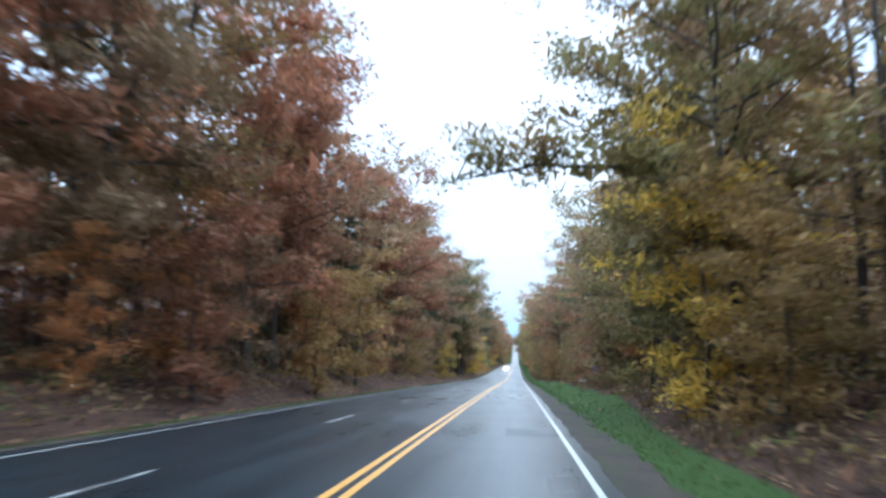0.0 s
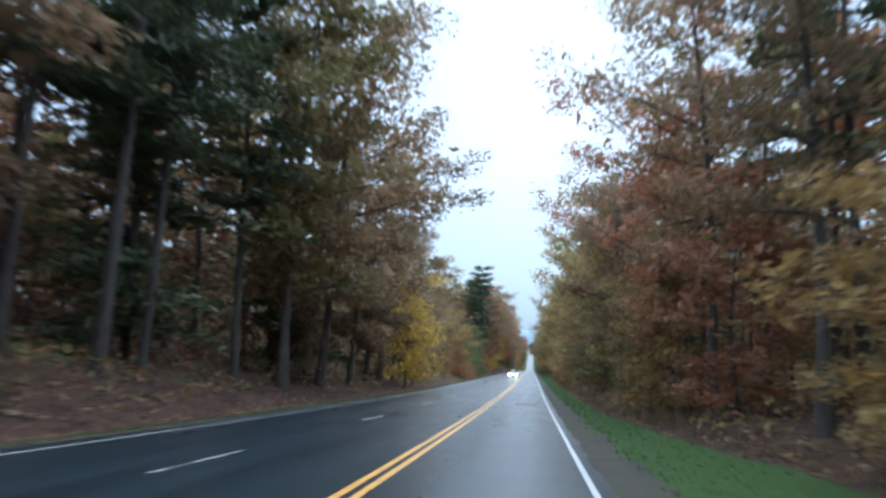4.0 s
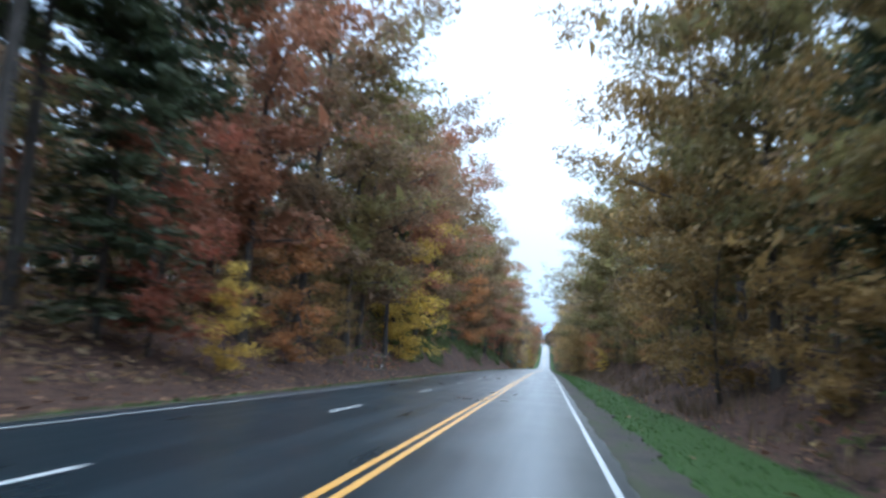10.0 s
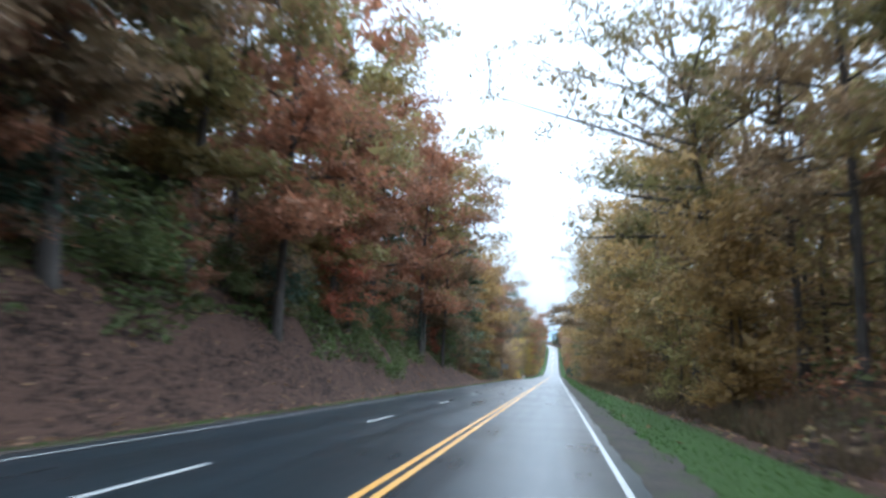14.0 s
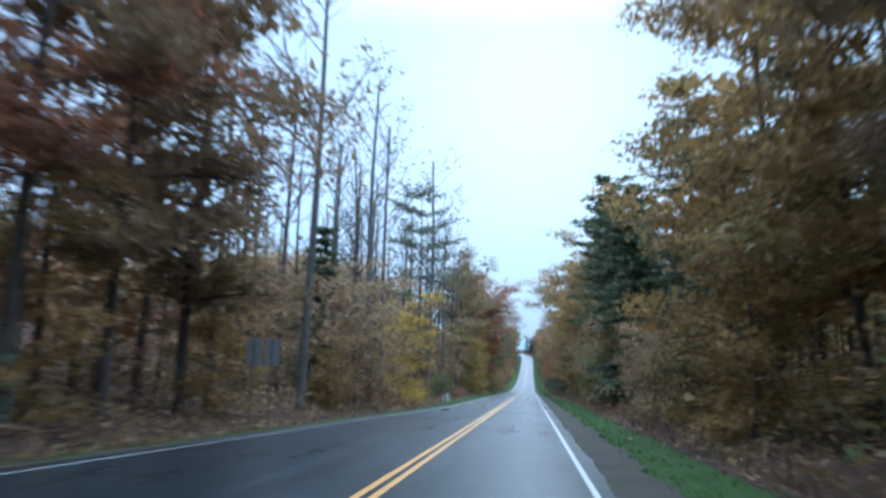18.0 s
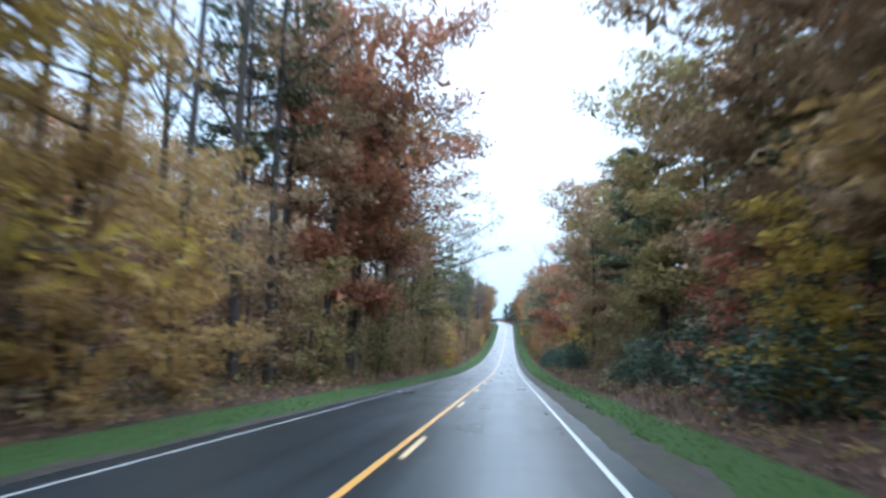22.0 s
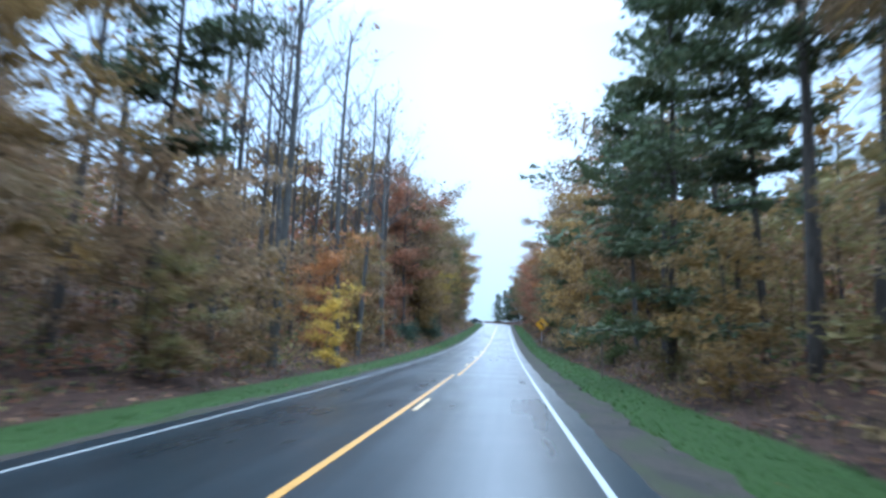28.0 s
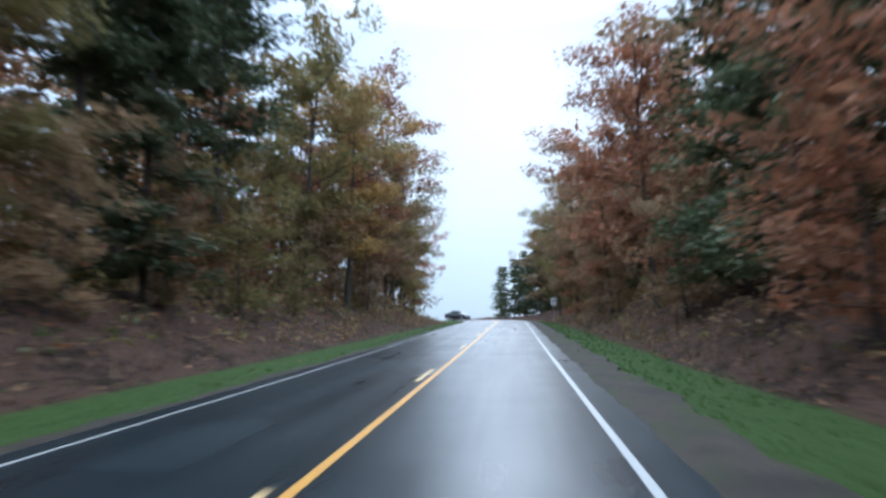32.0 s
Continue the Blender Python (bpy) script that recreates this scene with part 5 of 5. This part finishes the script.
# ---- roadside things ----


def curve_sign(x, y):
    top = empty("curve_sign", pose(x, y, float(ground_z(x, y)) - 0.02), "yellow diamond warning sign with black left-curve arrow", "road sign")
    bm = bmesh.new()
    box(bm, -0.04, 0.04, 0.012, 0.06, -0.2, 2.4, 0.006)
    part("post", bm, STEEL, top, "grey steel post")
    a = 0.86
    bm = bmesh.new()
    box(bm, -a / 1.0, a / 1.0, -0.004, 0.004, -a, a, 0.003)
    bmesh.ops.transform(bm, matrix=pose(0, 0, 2.9, 0, 45, 0) @ Matrix.Scale(0.78, 4), verts=bm.verts)
    plate = part("plate", bm, SIGN_YELLOW, top, "yellow diamond plate")
    # border and arrow stand a little proud of the plate
    bm = bmesh.new()
    for k in range(4):
        b2 = bmesh.new()
        box(b2, -0.62, 0.62, -0.009, -0.005, 0.58, 0.62)
        bmesh.ops.transform(b2, matrix=pose(0, 0, 2.9, 0, 45 + 90 * k, 0), verts=b2.verts)
        tmp = bpy.data.meshes.new("tmp")
        b2.to_mesh(tmp)
        b2.free()
        bm.from_mesh(tmp)
        bpy.data.meshes.remove(tmp)
    part("border", bm, BLACK, plate, "thin black border")
    bm = bmesh.new()
    pts = [(0.20, -0.52), (0.21, -0.24), (0.13, -0.02), (-0.06, 0.15)]
    wide = 0.095
    rowsv = []
    for i, (px, pz) in enumerate(pts):
        qx, qz = pts[min(i + 1, 3)][0] - pts[max(i - 1, 0)][0], pts[min(i + 1, 3)][1] - pts[max(i - 1, 0)][1]
        n = math.hypot(qx, qz)
        ox, oz = -qz / n * wide, qx / n * wide
        rowsv.append((bm.verts.new((px + ox, -0.009, 2.9 + pz + oz)), bm.verts.new((px - ox, -0.009, 2.9 + pz - oz))))
    for (a0, b0), (a1, b1) in zip(rowsv, rowsv[1:]):
        bm.faces.new((a0, b0, b1, a1))
    tri = [bm.verts.new((px, -0.009, 2.9 + pz)) for px, pz in ((-0.42, 0.26), (-0.13, -0.10), (0.02, 0.44))]
    bm.faces.new(tri)
    bmesh.ops.recalc_face_normals(bm, faces=bm.faces)
    made = bmesh.ops.extrude_face_region(bm, geom=list(bm.faces))["geom"]
    bmesh.ops.translate(bm, verts=[v for v in made if isinstance(v, bmesh.types.BMVert)], vec=(0, 0.004, 0))
    part("arrow", bm, BLACK, plate, "black arrow bending to the left")
    return top


def blue_sign(x, y):
    top = empty("blue_sign", pose(x, y, float(ground_z(x, y)) - 0.02, 0, 0, -4), "blue roadside board with pale lines on two posts", "road sign")
    for px in (-0.45, 0.45):
        bm = bmesh.new()
        box(bm, px - 0.04, px + 0.04, 0.01, 0.08, -0.2, 2.0, 0.005)
        part("post", bm, WOOD_POST, top, "weathered post")
    bm = bmesh.new()
    box(bm, -0.75, 0.75, -0.012, 0.008, 1.1, 2.1, 0.006)
    board = part("board", bm, SIGN_BLUE, top, "blue board")
    for z, w in ((1.87, 0.5), (1.62, 0.56), (1.37, 0.42)):
        bm = bmesh.new()
        box(bm, -w, w, -0.018, -0.013, z - 0.045, z + 0.045)
        part("text_bar", bm, SIGN_PALE, board, "pale blue bar of lettering")
    return top


def white_plate(x, y):
    top = empty("small_sign", pose(x, y, float(ground_z(x, y)) - 0.02, 0, 0, 8), "small tilted white plate on a thin stake", "sign")
    bm = bmesh.new()
    box(bm, -0.02, 0.02, 0.005, 0.035, -0.15, 0.62)
    part("stake", bm, STEEL, top)
    bm = bmesh.new()
    box(bm, -0.42, 0.42, -0.006, 0.004, -0.13, 0.13, 0.003)
    bmesh.ops.transform(bm, matrix=pose(0, 0, 0.62, 0, 8, 0), verts=bm.verts)
    part("plate", bm, SIGN_WHITE, top, "white plate")
    return top


def pedestal(x, y, w, h, mat, label):
    top = empty("utility_pedestal", pose(x, y, float(ground_z(x, y)) - 0.04, 0, -8, 6), label, "utility box")
    bm = bmesh.new()
    box(bm, -w / 2, w / 2, -w / 2, w / 2, 0.0, h, 0.03)
    body = part("body", bm, mat, top)
    bm = bmesh.new()
    box(bm, -w / 2 - 0.02, w / 2 + 0.02, -w / 2 - 0.02, w / 2 + 0.02, h - 0.06, h + 0.03, 0.02)
    part("cap", bm, mat, top)
    bm = bmesh.new()
    box(bm, -w * 0.32, w * 0.32, -w / 2 - 0.012, -w / 2 - 0.003, h * 0.2, h * 0.8, 0.004)
    door = part("door", bm, mat, top)
    bm = bmesh.new()
    box(bm, w * 0.2, w * 0.26, -w / 2 - 0.03, -w / 2 - 0.012, h * 0.48, h * 0.54, 0.004)
    part("latch", bm, STEEL, door)
    return top


def marker_post(x, y, h, mat, label, cap=True):
    top = empty("marker_post", pose(x, y, float(ground_z(x, y)) - 0.02), label, "post", "roadside posts")
    bm = bmesh.new()
    box(bm, -0.05, 0.05, -0.03, 0.03, -0.2, h, 0.012)
    part("post", bm, mat, top)
    if cap:
        bm = bmesh.new()
        box(bm, -0.04, 0.04, -0.042, -0.031, h - 0.28, h - 0.1, 0.004)
        part("reflector", bm, SIGN_WHITE, top, "pale reflector")
    return top


curve_sign(7.4, 952)
blue_sign(12.1, 90.5)
white_plate(9.75, 86)
pedestal(-6.6, 614.6, 0.38, 0.85, PEDESTAL, "pale green metal utility pedestal on the grass verge")
marker_post(-9.0, 346, 0.95, WOOD_POST, "weathered marker post at the foot of the bank")
marker_post(8.9, 425, 0.55, PEDESTAL_GREY, "thin pale marker post on the leafy bank")
marker_post(7.2, 890.5, 1.9, WOOD_POST, "dark wooden post on the grass verge", False)


def sign_backs(x, y):
    top = empty("road_sign", pose(x, y, float(ground_z(x, y)) - 0.02, 0, 0, 8), "pale grey backs of two road sign plates on dark posts", "road sign")
    for px in (-0.37, 0.37):
        bm = bmesh.new()
        box(bm, px - 0.04, px + 0.04, 0.012, 0.075, -0.2, 3.35, 0.006)
        post = part("post", bm, WOOD_POST, top, "dark weathered post")
        bm = bmesh.new()
        box(bm, px - 0.29, px + 0.29, 0.075, 0.083, 2.3, 3.4, 0.003)
        part("plate", bm, SIGN_BACK, top, "pale grey back of a plate")
        for z in (2.55, 3.12):
            bm = bmesh.new()
            box(bm, px - 0.012, px + 0.012, 0.004, 0.012, z - 0.012, z + 0.012, 0.003)
            part("bolt", bm, STEEL, post)
    return top


def small_sign(x, y):
    top = empty("road_sign", pose(x, y, float(ground_z(x, y)) - 0.02), "small white road sign on a grey post", "road sign")
    bm = bmesh.new()
    box(bm, -0.035, 0.035, 0.006, 0.05, -0.2, 3.0, 0.005)
    part("post", bm, STEEL, top, "grey steel post")
    bm = bmesh.new()
    box(bm, -0.31, 0.31, -0.004, 0.004, 2.1, 3.05, 0.003)
    plate = part("plate", bm, SIGN_WHITE, top, "white plate")
    for z, w in ((2.82, 0.2), (2.62, 0.2), (2.34, 0.15)):
        bm = bmesh.new()
        box(bm, -w, w, -0.010, -0.006, z - 0.06, z + 0.06)
        part("text_bar", bm, BLACK, plate, "dark bar of lettering")
    return top


def cable_marker(x, y):
    top = empty("marker_post", pose(x, y, float(ground_z(x, y)) - 0.02, 0, 4, 0), "white marker post with a red top on the verge", "post", "roadside posts")
    bm = bmesh.new()
    box(bm, -0.05, 0.05, -0.03, 0.03, -0.2, 0.62, 0.012)
    part("post", bm, SIGN_WHITE, top, "white lower post")
    bm = bmesh.new()
    box(bm, -0.055, 0.055, -0.035, 0.035, 0.62, 1.15, 0.014)
    part("sleeve", bm, MARKER_RED, top, "dull red upper sleeve")
    return top


SIGN_BACK = plain("bare_sign_metal", (0.30, 0.34, 0.35), 0.6, 0.2, 0.08)
MARKER_RED = plain("faded_red_plastic", (0.33, 0.06, 0.045), 0.55)
sign_backs(-8.6, 567)
small_sign(7.3, 1068)
cable_marker(-7.0, 613.2)
cable_marker(-6.95, 616.2)

# a dirt driveway that leaves the road on the right
DIRT = plain("packed_dirt", (0.062, 0.05, 0.04), 0.9, 0, 0.4, 3.0)
DIRT.node_tree.nodes["Principled BSDF"].inputs["Specular IOR Level"].default_value = 0.1
V, F = [], []
for i in range(17):
    x = 4.45 + i * 1.4
    for k in range(5):
        yy = 660.5 + (k - 2) * (3.6 + 5.5 * math.exp(-i * 0.7)) / 2 + i * 0.15
        V.append((x, yy, float(ground_z(x, yy)) + (-0.08 if k in (0, 4) else 0.05 if i else 0.02)))
for i in range(16):
    for k in range(4):
        a = i * 5 + k
        F.append((a, a + 5, a + 6, a + 1))
tagged(new("driveway", to_mesh("driveway", V, F, DIRT)), "dirt driveway leaving the highway between grass verges", "driveway", kind="structure")

# logs and dead branches on the verges
def fallen_branch(x, y, length, turn, seed):
    r = np.random.default_rng(seed)
    lines = [[((length * s - length / 2, 0.15 * math.sin(s * 5 + seed), 0.08 + 0.05 * math.sin(s * 7)), 0.07 * (1 - 0.7 * s)) for s in (0, 0.25, 0.5, 0.75, 1)]]
    for _ in range(5):
        s = r.uniform(0.2, 0.9)
        p = (length * s - length / 2, 0.1, 0.1)
        lines.append([(p, 0.03), (tuple(np.array(p) + r.normal(0, 0.35, 3) * (1, 1, 0.5) + (0, 0, 0.2)), 0.008)])
    ob = new("fallen_branch", to_mesh("fallen_branch", *tubes(lines, 6), PALE_BARK))
    ob.matrix_world = pose(x, y, float(ground_z(x, y)) + 0.02, 0, 0, turn)
    return tagged(ob, "pale dead branch lying on the leafy verge", "branch", "dead branches")


for i, (x, y, l, t) in enumerate(((7.7, 957, 3, 20), (8.3, 960, 2.4, -15), (7.4, 961.5, 2.2, 60), (8.7, 956, 2.6, 80), (-10, 345, 3, 15), (-11, 352, 2.6, 40), (-7.4, 645, 3, 10), (-8.0, 649, 2.4, 30), (7.2, 944, 2.2, 35), (-9.2, 128, 2.4, 10), (-10.4, 584, 2.6, 25))):
    fallen_branch(x, y, l, t, 200 + i)

# ---- vehicles ----
CAR_WHITE = plain("white_car_paint", (0.72, 0.73, 0.74), 0.25, 0, 0.02)
CAR_DARK = plain("dark_car_paint", (0.02, 0.022, 0.025), 0.25, 0, 0.05)
TYRE = plain("tyre_rubber", (0.02, 0.02, 0.02), 0.8)
RIM = plain("alloy_rim", (0.55, 0.56, 0.58), 0.35, 0.9)
GLASS, nodes, link, bsdf = material("dark_car_glass")
bsdf.inputs["Base Color"].default_value = (0.02, 0.025, 0.03, 1)
bsdf.inputs["Roughness"].default_value = 0.06
LAMP_ON, nodes, link, bsdf = material("headlight_on")
bsdf.inputs["Base Color"].default_value = (0.9, 0.9, 0.85, 1)
bsdf.inputs["Emission Color"].default_value = (1.0, 0.80, 0.50, 1)
bsdf.inputs["Emission Strength"].default_value = 160.0
LAMP_RED = plain("red_tail_lamp", (0.35, 0.02, 0.02), 0.3)
PLATE = plain("number_plate", (0.55, 0.56, 0.56), 0.5)


def loft(name, sections, mat, parent, label=""):
    """A body from cross-sections along y: each is (y, [(x, z), ...]) of the right half, from bottom to top; mirrored."""
    bm = bmesh.new()
    rings = []
    for y, half in sections:
        ring = [bm.verts.new((x, y, z)) for x, z in half] + [bm.verts.new((-x, y, z)) for x, z in reversed(half)]
        rings.append(ring)
    for a, b in zip(rings, rings[1:]):
        n = len(a)
        for k in range(n):
            bm.faces.new((a[k], a[(k + 1) % n], b[(k + 1) % n], b[k]))
    bm.faces.new(rings[0][::-1])
    bm.faces.new(rings[-1])
    bmesh.ops.recalc_face_normals(bm, faces=bm.faces)
    for f in bm.faces:
        f.smooth = True
    return part(name, bm, mat, parent, label)


def car(x, y, heading, paint_mat, label, lit, tall=1.0):
    """A car with its front towards -y before it is turned."""
    slope = math.degrees(math.atan((float(road_z(y + 2)) - float(road_z(y - 2))) / 4))
    top = empty("car", pose(x, y, float(road_z(y)) + 0.004, slope, 0, heading), label, "car")
    t = tall

    def hull(half, z0, z1, tuck=0.86):
        return [(half * 0.9, z0), (half, z0 + 0.12), (half, z1 - 0.16), (half * tuck, z1)]

    loft("body", [(-2.30, hull(0.62, 0.32, 0.66 * t)), (-2.18, hull(0.80, 0.24, 0.72 * t)), (-1.75, hull(0.88, 0.2, 0.82 * t)), (-0.95, hull(0.90, 0.19, 0.94 * t)),
                  (0.0, hull(0.91, 0.19, 0.97 * t)), (1.3, hull(0.90, 0.19, 0.99 * t)), (2.05, hull(0.86, 0.24, 0.98 * t)), (2.28, hull(0.74, 0.34, 0.92 * t))], paint_mat, top)
    loft("glasshouse", [(-1.02, [(0.76, 0.90 * t), (0.74, 0.95 * t)]), (-0.30, [(0.80, 0.92 * t), (0.60, 1.36 * t)]), (0.75, [(0.80, 0.93 * t), (0.60, 1.39 * t)]), (1.75, [(0.74, 0.94 * t), (0.70, 1.0 * t)])], GLASS, top, "dark tinted glass")
    loft("roof", [(-0.38, [(0.56, 1.355 * t), (0.52, 1.385 * t)]), (0.2, [(0.59, 1.39 * t), (0.54, 1.44 * t)]), (0.85, [(0.57, 1.38 * t), (0.52, 1.42 * t)])], paint_mat, top)
    for sx, sy in product((-0.80, 0.80), (-1.42, 1.38)):
        bm = bmesh.new()
        made = bmesh.ops.create_cone(bm, cap_ends=True, segments=20, radius1=0.325, radius2=0.325, depth=0.2)["verts"]
        bmesh.ops.bevel(bm, geom=[e for e in bm.edges if e.calc_length() < 0.15], offset=0.03, segments=2, affect="EDGES")
        bmesh.ops.transform(bm, matrix=pose(sx, sy, 0.325, 0, 90, 0), verts=bm.verts)
        wheel = part("wheel", bm, TYRE, top, "black tyre")
        bm = bmesh.new()
        bmesh.ops.create_cone(bm, cap_ends=True, segments=16, radius1=0.21, radius2=0.19, depth=0.03)
        bmesh.ops.transform(bm, matrix=pose(sx + (0.11 if sx > 0 else -0.11), sy, 0.325, 0, 90 if sx > 0 else -90, 0), verts=bm.verts)
        part("rim", bm, RIM, wheel, "silver rim")
    for sx in (-0.60, 0.60):
        bm = bmesh.new()
        box(bm, sx - 0.17, sx + 0.15, -2.36, -2.16, 0.50 * t, 0.66 * t, 0.03)
        part("headlight", bm, LAMP_ON if lit else SIGN_WHITE, top, "lit headlight" if lit else "")
        bm = bmesh.new()
        box(bm, sx - 0.14, sx + 0.14, 2.16, 2.30, 0.66 * t, 0.82 * t, 0.03)
        part("tail_lamp", bm, LAMP_RED, top, "red tail lamp")
        bm = bmesh.new()
        box(bm, sx * 1.58 - 0.09, sx * 1.58 + 0.09, -0.72, -0.56, 0.93 * t, 1.05 * t, 0.03)
        part("mirror", bm, paint_mat, top)
    bm = bmesh.new()
    box(bm, -0.40, 0.40, -2.325, -2.27, 0.40, 0.56 * t, 0.015)
    part("grille", bm, BLACK, top, "black grille")
    bm = bmesh.new()
    box(bm, -0.74, 0.74, -2.30, -2.14, 0.26, 0.36, 0.03)
    part("bumper", bm, BLACK, top, "dark lower bumper")
    bm = bmesh.new()
    box(bm, -0.17, 0.17, 2.275, 2.30, 0.48, 0.60, 0.005)
    part("plate", bm, PLATE, top, "pale number plate")
    return top


car(-1.6, 270.0, 0, CAR_WHITE, "white saloon car with lit headlights coming up the wet road", True)
car(-8.0, 1096, 60, CAR_DARK, "dark car standing beyond the crest", False, 1.2)
